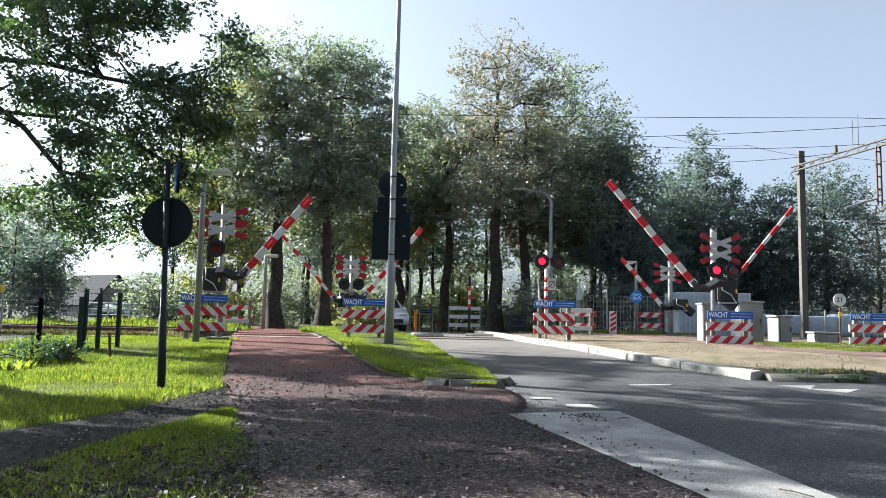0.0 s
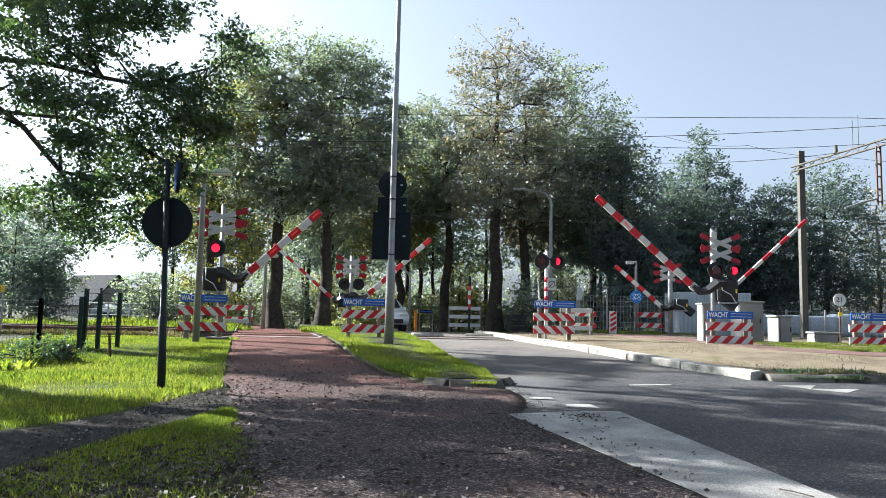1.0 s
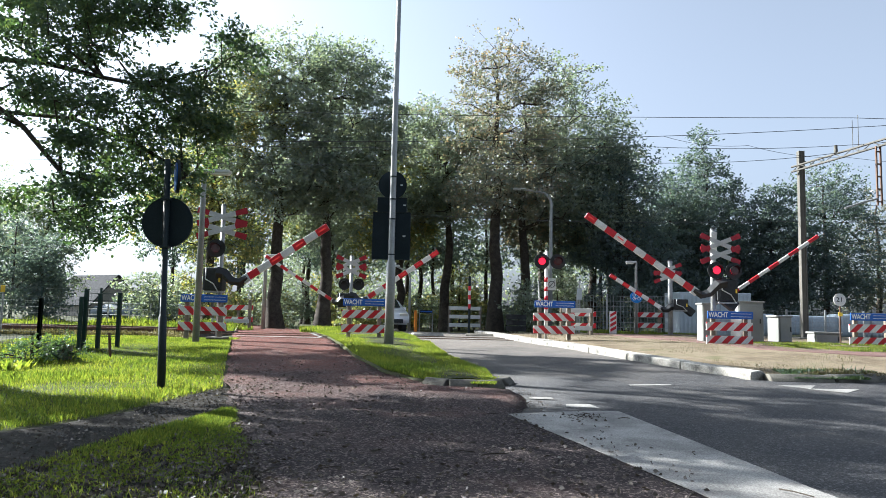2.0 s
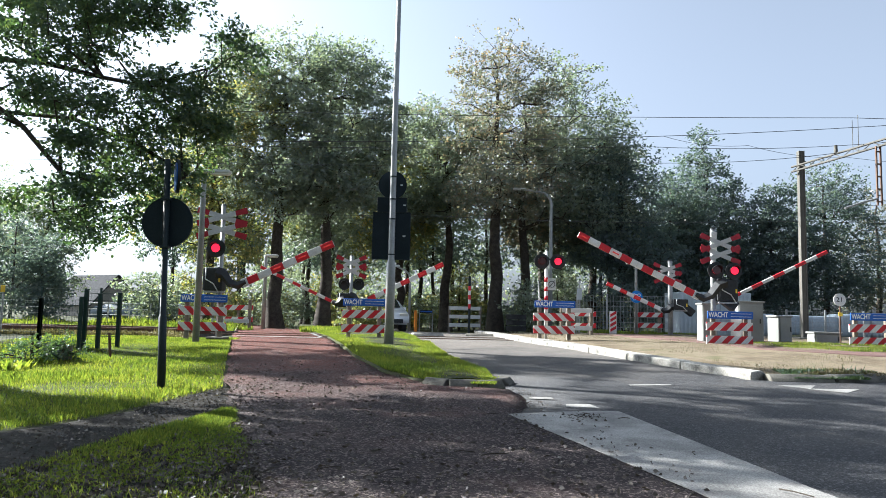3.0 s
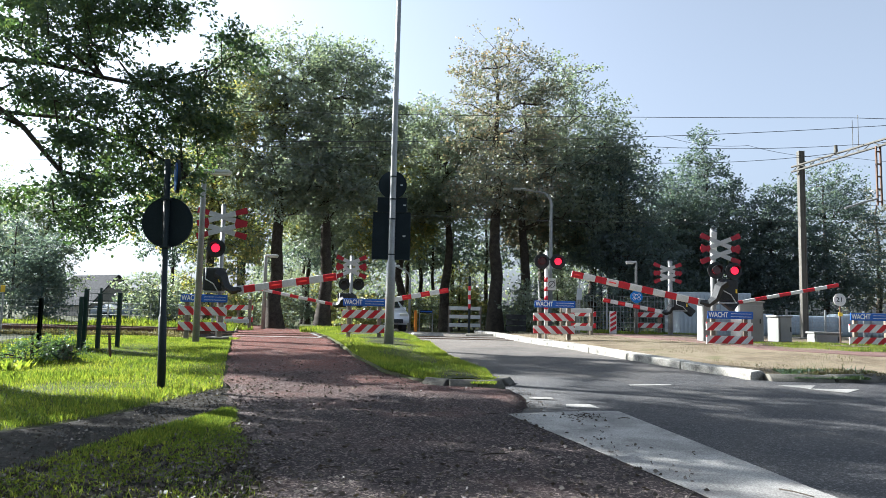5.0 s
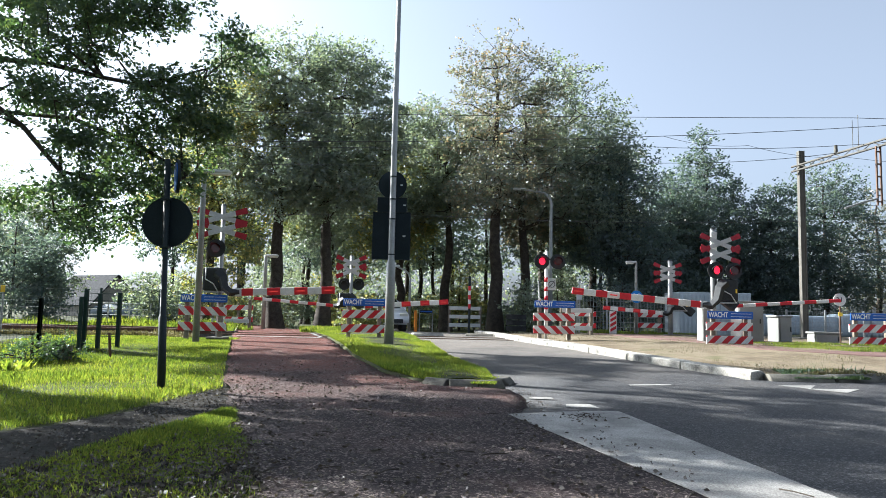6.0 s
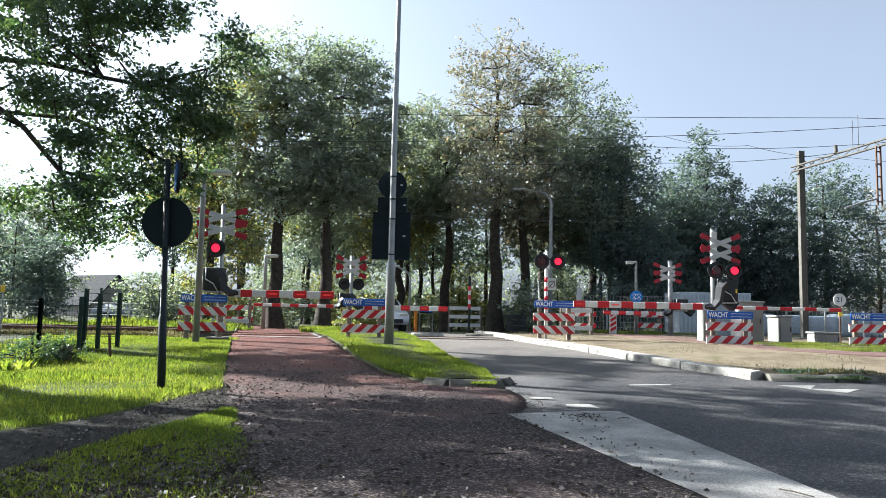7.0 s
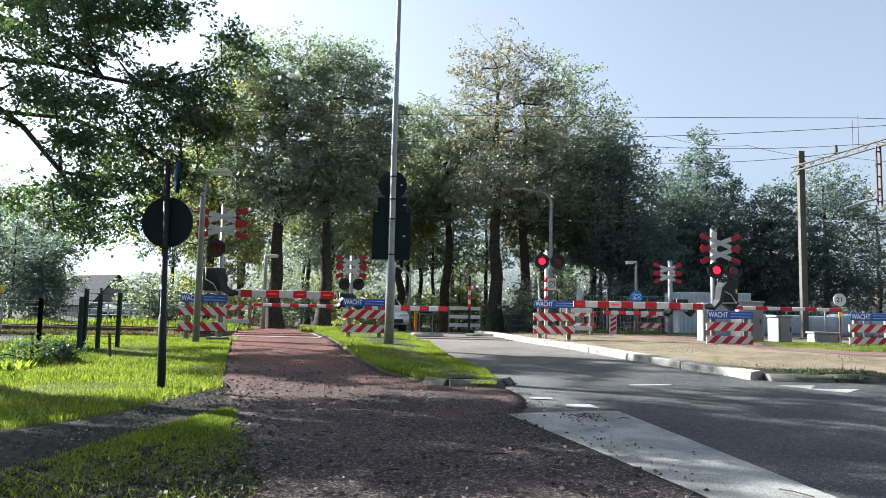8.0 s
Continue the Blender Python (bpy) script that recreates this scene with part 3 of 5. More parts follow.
# ---------------------------------------------------------------- level crossing equipment
def stripes(t, x0, x1, z, h, depth, y, n, slant, name="plank", first=0):
    """A plank with slanted red and white bands, each band a piece with its own edges."""
    w = (x1 - x0)
    back = box(((x0 + x1) / 2, y + depth * 0.35, z), (w, depth * 0.5, h - 0.006), 0.004)
    p = part(name, back, M_WHITE, t, "red and white striped plank")
    pitch = w / n
    for i in range(-2, n + 2):
        a = x0 + i * pitch
        b = a + pitch
        quad = [(a, -h / 2), (b, -h / 2), (b + slant, h / 2), (a + slant, h / 2)]
        poly = clip(quad, x0, x1)
        if len(poly) > 2:
            bm = prism([(px, z + pz) for px, pz in poly], y - depth * 0.2, y + depth * 0.2)
            part("band", bm, M_RED if (i + first) % 2 == 0 else M_WHITE, p)


def clip(poly, x0, x1):
    for lim, keep in ((x0, 1), (x1, -1)):
        out = []
        for (ax, az), (bx, bz) in zip(poly, poly[1:] + poly[:1]):
            ia, ib = (ax - lim) * keep >= -1e-9, (bx - lim) * keep >= -1e-9
            if ia:
                out.append((ax, az))
            if ia != ib:
                f = (lim - ax) / (bx - ax)
                out.append((lim, az + (bz - az) * f))
        poly = out
        if len(poly) < 3:
            return []
    clean = []
    for p in poly:
        if not clean or abs(p[0] - clean[-1][0]) + abs(p[1] - clean[-1][1]) > 1e-6:
            clean.append(p)
    if len(clean) > 1 and abs(clean[0][0] - clean[-1][0]) + abs(clean[0][1] - clean[-1][1]) < 1e-6:
        clean.pop()
    return clean


def text(name, body, size, loc, parent, material, width=None, bold=0.0, label=""):
    c = bpy.data.curves.new(name, "FONT")
    c.body, c.size, c.extrude, c.offset = body, size, 0.002, bold
    c.align_x, c.align_y = "LEFT", "CENTER"
    tmp = bpy.data.objects.new(name, c)
    scene.collection.objects.link(tmp)
    bpy.context.view_layer.update()
    me = bpy.data.meshes.new_from_object(tmp.evaluated_get(bpy.context.evaluated_depsgraph_get()))
    bpy.data.objects.remove(tmp)
    w = max(v.co.x for v in me.vertices) - min(v.co.x for v in me.vertices)
    s = (width / w) if width else 1
    me.transform(Matrix.Translation(loc) @ Matrix.Rotation(math.pi / 2, 4, "X") @ Matrix.Diagonal((s, 1, 1, 1)))
    return mesh_part(name, me, material, parent, label)


def wait_board(x, y, w, slant, label, zs=(0.32, 0.68, 0.975), rz=0.0, first=0):
    """A fence of two striped planks on posts with a blue instruction board above."""
    t = thing("warning_fence", (x, y, g(y)), label, "warning fence", "warning fences at the crossing", rz=rz)
    for px in (-w * 0.34, w * 0.36):
        part("post", box((px, 0.07, zs[2] / 2 - 0.05), (0.1, 0.09, zs[2] + 0.1), 0.012), M_WOOD, t, "weathered wooden post")
    stripes(t, -w / 2, w / 2, zs[1], 0.2, 0.05, 0.0, 7, slant, first=first)
    stripes(t, -w / 2, w / 2, zs[0], 0.2, 0.05, 0.0, 7, slant, first=first)
    b = part("instruction_board", box((0.02, 0.0, zs[2]), (w * 0.98, 0.03, 0.18), 0.008), M_BLUE, t, "blue board with white lettering")
    text("lettering", "WACHT", 0.17, (-w * 0.45, -0.018, zs[2]), b, M_LETTER, w * 0.42, 0.004)
    for z in (zs[2] + 0.035, zs[2] - 0.035):
        part("small_text_bar", box((w * 0.25, -0.017, z), (w * 0.44, 0.006, 0.01)), M_LETTER, b)
    return t


wait_board(-5.6, 16.62, 1.12, -0.2, "striped plank fence with blue WACHT board beside the cycle path")
wait_board(-1.97, 17.9, 1.1, 0.2, "striped plank fence with blue WACHT board on the grass island")
wait_board(2.93, 18.45, 1.08, -0.2, "striped plank fence with blue WACHT board beside a signal", (0.33, 0.66, 0.99))
wait_board(6.82, 16.8, 1.1, 0.2, "striped plank fence with blue WACHT board before the signal mast", (0.14, 0.46, 0.73))
wait_board(10.62, 17.5, 1.12, 0.2, "striped plank fence with blue WACHT board at the footway", (0.16, 0.48, 0.76))

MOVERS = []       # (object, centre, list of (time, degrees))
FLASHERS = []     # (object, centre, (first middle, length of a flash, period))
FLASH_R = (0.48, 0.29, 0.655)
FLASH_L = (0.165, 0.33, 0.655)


def saltire(t, x, z, w, h, yoff, pitch=0.42, band=0.155):
    """Two stacked diagonal crosses, white arms with long red tips, on one mast."""
    L = math.hypot(w, h)
    for dz in (pitch / 2, -pitch / 2):
        s = part("crossbuck", box((x, yoff + 0.02, z + dz), (0.1, 0.03, 0.1), 0.004), M_SHADED_WHITE, t, "white cross with red tips")
        for sgn in (1, -1):
            m = Matrix.Translation((x, yoff - 0.008 * sgn - 0.003 * (dz > 0), z + dz)) @ Matrix.Rotation(-math.atan2(h, w) * sgn, 4, "Y")
            part("arm", box((0, 0, 0), (L * 0.54, 0.012, band * 0.88), 0.003, m), M_SHADED_WHITE, s)
            for e in (1, -1):
                q = [(e * L * 0.27, -band * 0.44), (e * L * 0.49, -band * 0.54), (e * L * 0.5, -band * 0.48), (e * L * 0.5, band * 0.48), (e * L * 0.49, band * 0.54), (e * L * 0.27, band * 0.44)]
                part("red_tip", prism(q if e > 0 else q[::-1], -0.0065, 0.0065, None, m), M_SHADED_RED, s)


def lamp_unit(t, x, z, y, r=0.21, phase=None, rear=False):
    """A round signal: black disc, hood, and a lens that is lit on its front and dark on its back and turns as it flashes."""
    bm = tube((x, y + 0.02, z), (x, y + 0.05, z), r, r, 28)
    tube((x, y + 0.05, z), (x, y + 0.2, z), r * 0.62, r * 0.5, 20, bm)
    d = part("signal_head", bm, M_BLACK, t, "round black signal head")
    hood = bmesh.new()
    n = 18
    for k in range(n):
        a0, a1 = [math.pi * (-0.12 + 1.24 * q / n) for q in (k, k + 1)]
        quad = []
        for a, yy, rr in ((a0, y + 0.02, 0.58), (a1, y + 0.02, 0.58), (a1, y - 0.17 * math.sin(max(a1, 0.0)) - 0.03, 0.6), (a0, y - 0.17 * math.sin(max(a0, 0.0)) - 0.03, 0.6)):
            quad.append(hood.verts.new((x + math.cos(a) * r * rr, yy, z + math.sin(a) * r * rr)))
        hood.faces.new(quad)
    bmesh.ops.solidify(hood, geom=list(hood.faces), thickness=0.008)
    part("hood", hood, M_BLACK, d)
    if rear:
        return d
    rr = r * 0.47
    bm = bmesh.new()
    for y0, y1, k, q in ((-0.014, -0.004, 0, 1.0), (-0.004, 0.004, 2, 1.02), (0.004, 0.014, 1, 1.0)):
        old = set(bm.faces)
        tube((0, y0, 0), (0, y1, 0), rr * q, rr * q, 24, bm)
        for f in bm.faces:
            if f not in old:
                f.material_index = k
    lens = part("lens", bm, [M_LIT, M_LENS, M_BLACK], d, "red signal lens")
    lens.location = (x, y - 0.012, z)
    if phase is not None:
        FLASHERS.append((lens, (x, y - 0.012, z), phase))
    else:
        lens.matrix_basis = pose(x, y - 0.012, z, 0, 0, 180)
    return d


def boom(t, pivot, side, tip, root, drop, h, n, seg_first, lights, keys, depth=0.07, arm=True):
    """The swinging arm: bracket, bands and warning lights; closed it lies level, drop metres below its pivot."""
    L0, L1 = root, tip
    b = part("boom", box((side * (L0 + L1) / 2, 0, -drop), (L1 - L0, depth * 0.8, h * 0.9), 0.012), M_WHITE, t, "red and white striped barrier boom")
    w = (L1 - L0) / n
    for i in range(n):
        bmx = box((side * (L1 - (i + 0.5) * w), 0, -drop), (w - 0.003, depth, h), 0.014)
        part("band", bmx, M_RED if (i + seg_first) % 2 == 0 else M_WHITE, b)
    for i in lights:
        part("warning_light", box((side * (L1 - (i + 0.5) * w), -depth / 2 - 0.008, -drop), (w * 0.6, 0.024, h * 0.16), 0.006), M_BOOMLIT, b, "small red warning light")
    if arm:
        bmx = pipe([(0, -0.06, 0), (side * root * 0.25, -0.06, -drop * 0.25), (side * root * 0.35, -0.06, -drop * 0.75), (side * root * 0.6, -0.05, -drop), (side * root, -0.02, -drop)], [0.13, 0.12, 0.1, 0.09, 0.07], 4)
        part("bracket", bmx, M_BLACK, b, "black angular bracket")
        bmx = box((side * (root - 0.03), 0, -drop), (0.16, depth * 1.3, h * 1.15), 0.015)
        part("clamp", bmx, M_GREYP, b, "pale metal clamp")
    MOVERS.append((b, pivot, side, keys))
    return b


# the booms' angles above level, in seconds and degrees
K_A = [(0, 50.6), (1.0, 42.2), (1.5, 38.1), (3.5, 21.0), (4.5, 12.9), (5.4, 6.2), (5.8, 3.6), (6.1, 1.9), (6.4, 0.3), (6.6, 0.0), (8.0, 0.0)]
K_D = [(0, 50.0), (1.0, 42.4), (1.5, 38.4), (3.5, 22.4), (4.5, 14.6), (5.4, 8.8), (5.8, 6.3), (6.2, 3.6), (6.6, 1.0), (6.9, 0.0), (8.0, 0.0)]
K_C = [(0, 51.0), (1.0, 43.0), (1.5, 38.6), (3.5, 22.6), (4.5, 14.8), (5.4, 8.0), (5.8, 5.2), (6.2, 3.0), (6.6, 0.4), (6.8, 0.0), (8.0, 0.0)]
K_E = [(0, 49.0), (1.0, 41.0), (1.5, 36.4), (3.5, 21.0), (4.5, 14.1), (5.4, 7.6), (5.8, 5.1), (6.2, 2.8), (6.6, 0.4), (6.8, 0.0), (8.0, 0.0)]


def mast(x, y, h, label, r=0.055, top=True):
    t = thing("crossing_signal", (x, y, g(y)), label, "crossing signal", "signals at the level crossing")
    part("mast", tube((0, 0, -0.1), (0, 0, h), r, r * 0.92, 14), M_GALV, t, "galvanised steel mast", smooth=True)
    bm = box((0, 0, 0.03), (0.42, 0.42, 0.1), 0.02)
    part("footing", bm, M_KERBGREY, t)
    if top:
        part("mast_cap", tube((0, 0, h), (0, 0, h + 0.03), r * 1.1, r * 0.7, 14), M_BLACK, t)
    return t


def drive_box(t, x, z, w=0.42, h=0.5, d=0.42, y=0.0, tail=0):
    p = part("drive_box", box((x, y, z), (w, d, h), 0.03), M_BLACK, t, "black barrier drive box")
    part("cover", box((x, y - d / 2 - 0.012, z + 0.02), (w * 0.82, 0.02, h * 0.8), 0.008), M_BLACK, p)
    part("conduit", pipe([(x - w * 0.3, y - d / 2 - 0.04, z + h * 0.5), (x - w * 0.32, y - d / 2 - 0.05, z), (x + w * 0.1, y - d / 2 - 0.05, z - h * 0.2), (x + w * 0.35, y - d / 2 - 0.04, z - h * 0.55)], 0.014, 6), M_GREYP, p, smooth=True)
    part("shelf", box((x, y, z - h / 2 - 0.03), (w * 0.9, d, 0.04), 0.008), M_GALV, p)
    part("sticker", box((x + w * 0.38, y - d / 2 - 0.025, z - 0.02), (0.04, 0.008, 0.1)), M_YELLOW, p, "yellow sticker")
    if tail:
        bm = box((0, 0, 0), (0.34, d * 0.7, 0.26), 0.03, Matrix.Translation((x + tail, y + 0.05, z - h * 0.55)) @ Matrix.Rotation(radians(38 if tail > 0 else -38), 4, "Y"))
        part("counterweight", bm, M_BLACK, p, "black counterweight")
    return p


# beside the cycle path
a = mast(-5.26, 16.75, 3.2, "signal mast with double crossbuck, single lamp and boom beside path")
saltire(a, 0.0, 2.76, 1.18, 0.33, -0.08, pitch=0.31, band=0.135)
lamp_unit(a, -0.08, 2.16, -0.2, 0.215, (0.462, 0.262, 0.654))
drive_box(a, -0.14, 1.43, 0.46, 0.54, 0.34, 0.0)
boom(a, (-0.01, -0.2, 1.59), 1, 2.75, 0.52, 0.48, 0.17, 7, 0, (0, 2, 4), K_A)

# on the grass island, beyond the track: mast with booms to both sides, seen from behind
c = mast(-3.08, 23.9, 2.6, "far signal mast with double crossbuck and two booms beyond the track", 0.06)
saltire(c, 0.0, 2.23, 1.0, 0.42, -0.08, pitch=0.27, band=0.135)
for sx in (-0.24, 0.24):
    lamp_unit(c, sx, 1.65, 0.05, 0.2, rear=True)
drive_box(c, -0.22, 1.1, 0.42, 0.48, 0.3, 0.02)
boom(c, (-0.2, -0.12, 1.14), -1, 3.02, 0.3, 0.25, 0.1, 9, 0, (), K_E)
boom(c, (0.0, -0.22, 1.26), 1, 3.28, 0.45, 0.38, 0.16, 9, 0, (0, 2, 4), K_C)

# right of the road
d = mast(6.6, 17.2, 2.82, "signal mast with double crossbuck, twin lamps and lowering booms", 0.065)
part("mast_panel", box((0.0, -0.075, 2.5), (0.14, 0.03, 0.5), 0.01), M_WHITE, d)
saltire(d, 0.14, 2.33, 0.95, 0.38, -0.12, pitch=0.28, band=0.12)
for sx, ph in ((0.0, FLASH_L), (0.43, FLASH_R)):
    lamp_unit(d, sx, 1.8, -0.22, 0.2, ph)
part("lamp_bracket", tube((-0.1, -0.1, 1.8), (0.55, -0.1, 1.8), 0.03, 0.03, 10), M_BLACK, d)
drive_box(d, 0.3, 1.33, 0.5, 0.55, 0.36, 0.03, tail=0.12)
boom(d, (0.2, -0.2, 1.52), -1, 3.64, 0.5, 0.6, 0.155, 11, 0, (0, 3), K_D)
boom(d, (0.1, 0.45, 1.0), 1, 3.25, 0.5, 0.08, 0.085, 9, 0, (), K_C, 0.06, arm=False)

# beyond the track on the right
e = mast(7.68, 23.8, 2.55, "far signal mast with double crossbuck and short boom beyond the track", 0.08)
saltire(e, -0.12, 2.12, 0.92, 0.34, -0.12, pitch=0.27, band=0.12)
drive_box(e, 0.3, 1.08, 0.5, 0.36, 0.34, 0.0, tail=0.34)
boom(e, (0.0, -0.2, 1.0), -1, 2.3, 0.3, 0.24, 0.13, 8, 0, (0, 2, 4), K_E)

# twin lamps at the fence in the verge
s = thing("light_signal", (2.74, 18.6, g(18.6)), "red and white banded post with twin round red lamps", "crossing signal", "signals at the level crossing")
part("mast", tube((0, 0, -0.05), (0, 0, 2.4), 0.045, 0.045, 12), M_WHITE, s, smooth=True)
for i in range(5):
    part("red_band", tube((0, 0, 0.62 + i * 0.24), (0, 0, 0.74 + i * 0.24), 0.049, 0.049, 12), M_RED, s, smooth=True)
part("head_bracket", tube((-0.3, 0, 2.18), (0.42, 0, 2.18), 0.025, 0.025, 8), M_BLACK, s)
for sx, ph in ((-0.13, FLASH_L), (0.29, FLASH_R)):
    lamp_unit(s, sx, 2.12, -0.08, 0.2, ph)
p = part("plate", box((0.13, -0.08, 1.52), (0.21, 0.012, 0.31), 0.01), M_GREYP, s, "grey plate with a slashed ring")
bm = bmesh.new()
for k in range(20):
    a0, a1 = 2 * math.pi * k / 20, 2 * math.pi * (k + 1) / 20
    tube((0.13 + 0.08 * math.cos(a0), -0.09, 1.52 + 0.08 * math.sin(a0)), (0.13 + 0.08 * math.cos(a1), -0.09, 1.52 + 0.08 * math.sin(a1)), 0.008, 0.008, 6, bm)
tube((0.05, -0.09, 1.42), (0.21, -0.09, 1.62), 0.007, 0.007, 6, bm)
part("ring_symbol", bm, M_BLACK, p)


# ---------------------------------------------------------------- signs, lamps and posts in front
def round_sign(x, y):
    t = thing("traffic_sign", (x, y, g(y)), "two round traffic signs on a dark pole, seen from behind", "traffic sign")
    part("pole", pipe([(0, 0, -0.1), (0.0, 0, 0.85), (0.0, 0, 0.86), (0.02, 0, 2.72)], [0.046, 0.046, 0.036, 0.036], 14), M_DARKPOLE, t, smooth=True)
    p = part("sign_disc", tube((0.01, 0.05, 1.97), (0.01, 0.075, 1.97), 0.3, 0.3, 48), M_SIGNBACK, t, "dark back of a round sign")
    bm = bmesh.new()
    bmesh.ops.create_cone(bm, segments=48, radius1=0.303, radius2=0.303, depth=0.03, cap_ends=False, matrix=Matrix.Translation((0.01, 0.06, 1.97)) @ Matrix.Rotation(math.pi / 2, 4, "X"))
    bmesh.ops.solidify(bm, geom=list(bm.faces), thickness=0.006)
    part("rim", bm, M_DARKPOLE, p)
    for z in (1.67, 2.24):
        part("clamp", box((0.01, 0.005, z), (0.1, 0.1, 0.03), 0.005), M_DARKPOLE, t)
    q = part("side_sign_disc", tube((0.1150, 0.03, 2.52), (0.1330, 0.039, 2.52), 0.2, 0.2, 40), M_SIGNBACK, t, "round sign seen nearly edge on")
    part("sign_rim", tube((0.1100, 0.0275, 2.52), (0.1380, 0.0415, 2.52), 0.204, 0.204, 40, None, False), M_DARKPOLE, q)
    part("sign_face", tube((0.1050, 0.025, 2.52), (0.1145, 0.0298, 2.52), 0.165, 0.165, 36), M_BLUE, q, "dull blue face of a small round sign")
    return t


sign = round_sign(-3.24, 8.33)
sign.matrix_basis = sign.matrix_basis @ pose(0, 0, 0, 0, -2.0, 0)    # the old pole leans


def tall_lamp(x, y):
    t = thing("street_lamp", (x, y, g(y)), "tall tapering galvanised lamp post carrying dark sign backs", "street lamp")
    part("pole", pipe([(0, 0, -0.1), (0, 0, 1.78), (0, 0, 1.88), (0, 0, 5.0), (0.02, 0, 9.5)], [0.1, 0.095, 0.07, 0.06, 0.045], 16), M_GALV, t, smooth=True)
    part("luminaire", box((0.35, -0.3, 9.5), (0.25, 0.7, 0.12), 0.04), M_GREYP, t)
    for nm, zc, w, h in (("large_panel", 2.37, 0.79, 1.0), ("small_panel", 3.03, 0.61, 0.31)):
        p = part(nm, box((-0.02, 0.115, zc), (w, 0.02, h), 0.006), M_SIGNBACK, t, "dark back of a sign panel")
        for sx in (-1, 1):
            part("edge", box((-0.02 + sx * (w / 2), 0.11, zc), (0.015, 0.035, h), 0.003), M_DARKPOLE, p)
        for sz in (-1, 1):
            part("edge", box((-0.02, 0.11, zc + sz * h / 2), (w, 0.035, 0.015), 0.003), M_DARKPOLE, p)
        part("sticker", box((0.25, 0.1, zc), (0.06, 0.006, 0.03)), M_GREYP, p)
    p = part("sign_disc", tube((-0.02, 0.105, 3.46), (-0.02, 0.125, 3.46), 0.3, 0.3, 40), M_SIGNBACK, t, "dark back of a round sign")
    part("sticker", box((0.17, 0.1, 3.46), (0.05, 0.006, 0.03)), M_GREYP, p)
    for z in (1.95, 2.7, 3.12, 3.6):
        part("clamp", tube((0, 0, z), (0, 0, z + 0.03), 0.078, 0.078, 16), M_DARKPOLE, t)
    return t


tall_lamp(-1.08, 14.75)


def short_lamp(x, y, h, reach, label, r=0.05):
    t = thing("street_lamp", (x, y, g(y)), label, "street lamp", "low street lamps")
    part("pole", pipe([(0, 0, -0.1), (0, 0, h * 0.98), (0, 0, h)], [r * 1.35, r, r], 12), M_GALV, t, smooth=True)
    hd = part("lamp_head", box((reach * 0.6, 0, h + 0.02), (abs(reach) * 1.2, 0.2, 0.07), 0.02), M_GREYP, t, "pale box lamp head")
    part("diffuser", box((reach * 0.75, 0, h - 0.03), (abs(reach) * 0.8, 0.16, 0.06), 0.015), M_LAMP, hd)
    return t


short_lamp(-5.27, 15.3, 3.72, 0.48, "grey lamp post with flat lamp head beside the path", 0.055)
short_lamp(-6.65, 26.5, 2.75, 0.38, "small grey lamp post by the far path", 0.06)
short_lamp(6.86, 25.0, 2.55, -0.3, "grey lamp post with flat head and bicycle sign", 0.045)


def arm_lamp(x, y, h, reach, label, r=0.06):
    t = thing("street_lamp", (x, y, g(y)), label, "street lamp", "tall street lamps")
    k = 0.5
    pts = [(0, 0, -0.1), (0, 0, h * 0.5), (0, 0, h - k)] + [(math.copysign(k, reach) * (1 - math.cos(a)), 0, h - k + k * math.sin(a)) for a in (0.5, 1.0, 1.4)] + [(reach, 0, h + 0.12)]
    part("pole", pipe(pts, [r * 1.3, r, r * 0.8, r * 0.75, r * 0.7, r * 0.65, r * 0.55], 10), M_GALV, t, smooth=True)
    part("luminaire", box((reach * 1.12, 0, h + 0.13), (0.55, 0.2, 0.1), 0.03), M_GREYP, t)
    return t


arm_lamp(4.9, 32.0, 6.45, -1.3, "curved-arm street lamp among the trees", 0.085)
arm_lamp(-1.55, 34.0, 3.0, -0.7, "far curved-arm lamp by the road", 0.06)

# bicycle sign on the low lamp
t = thing("cycle_sign", (6.83, 24.9, g(24.9)), "round blue cycle path sign on a lamp post", "traffic sign")
part("strap", box((0.0, 0.02, 1.4), (0.12, 0.1, 0.05), 0.01), M_GALV, t)
p = part("sign_face", tube((0, -0.05, 1.34), (0, -0.07, 1.34), 0.215, 0.215, 36), M_LIGHTBLUE, t)
bm = bmesh.new()
for cx, cz in ((-0.085, 1.40), (0.085, 1.40), (-0.085, 1.27), (0.085, 1.27)):
    for k in range(12):
        a0, a1 = 2 * math.pi * k / 12, 2 * math.pi * (k + 1) / 12
        tube((cx + 0.05 * math.cos(a0), -0.078, cz + 0.045 * math.sin(a0)), (cx + 0.05 * math.cos(a1), -0.078, cz + 0.045 * math.sin(a1)), 0.009, 0.009, 5, bm)
tube((-0.085, -0.078, 1.40), (0.085, -0.078, 1.44), 0.01, 0.01, 5, bm)
tube((-0.085, -0.078, 1.27), (0.085, -0.078, 1.31), 0.01, 0.01, 5, bm)
part("cycle_symbol", bm, M_LETTER, p, "white bicycle symbols")

# white round sign on the right
t = thing("round_marker", (10.4, 18.5, g(18.5)), "white oval railway marker on a thin rusty post", "railway sign")
part("post", tube((0, 0, -0.1), (0, 0, 1.2), 0.02, 0.02, 8), M_STEEL, t)
p = part("disc", tube((-0.02, -0.03, 1.2), (-0.02, -0.045, 1.2), 0.165, 0.165, 32), M_WHITE, t)
text("number", "21", 0.17, (-0.12, -0.05, 1.2), p, M_BLACK, 0.15)
part("tag", box((0.0, -0.03, 0.82), (0.11, 0.01, 0.1), 0.004), M_YELLOW, t, "small yellowish tag")


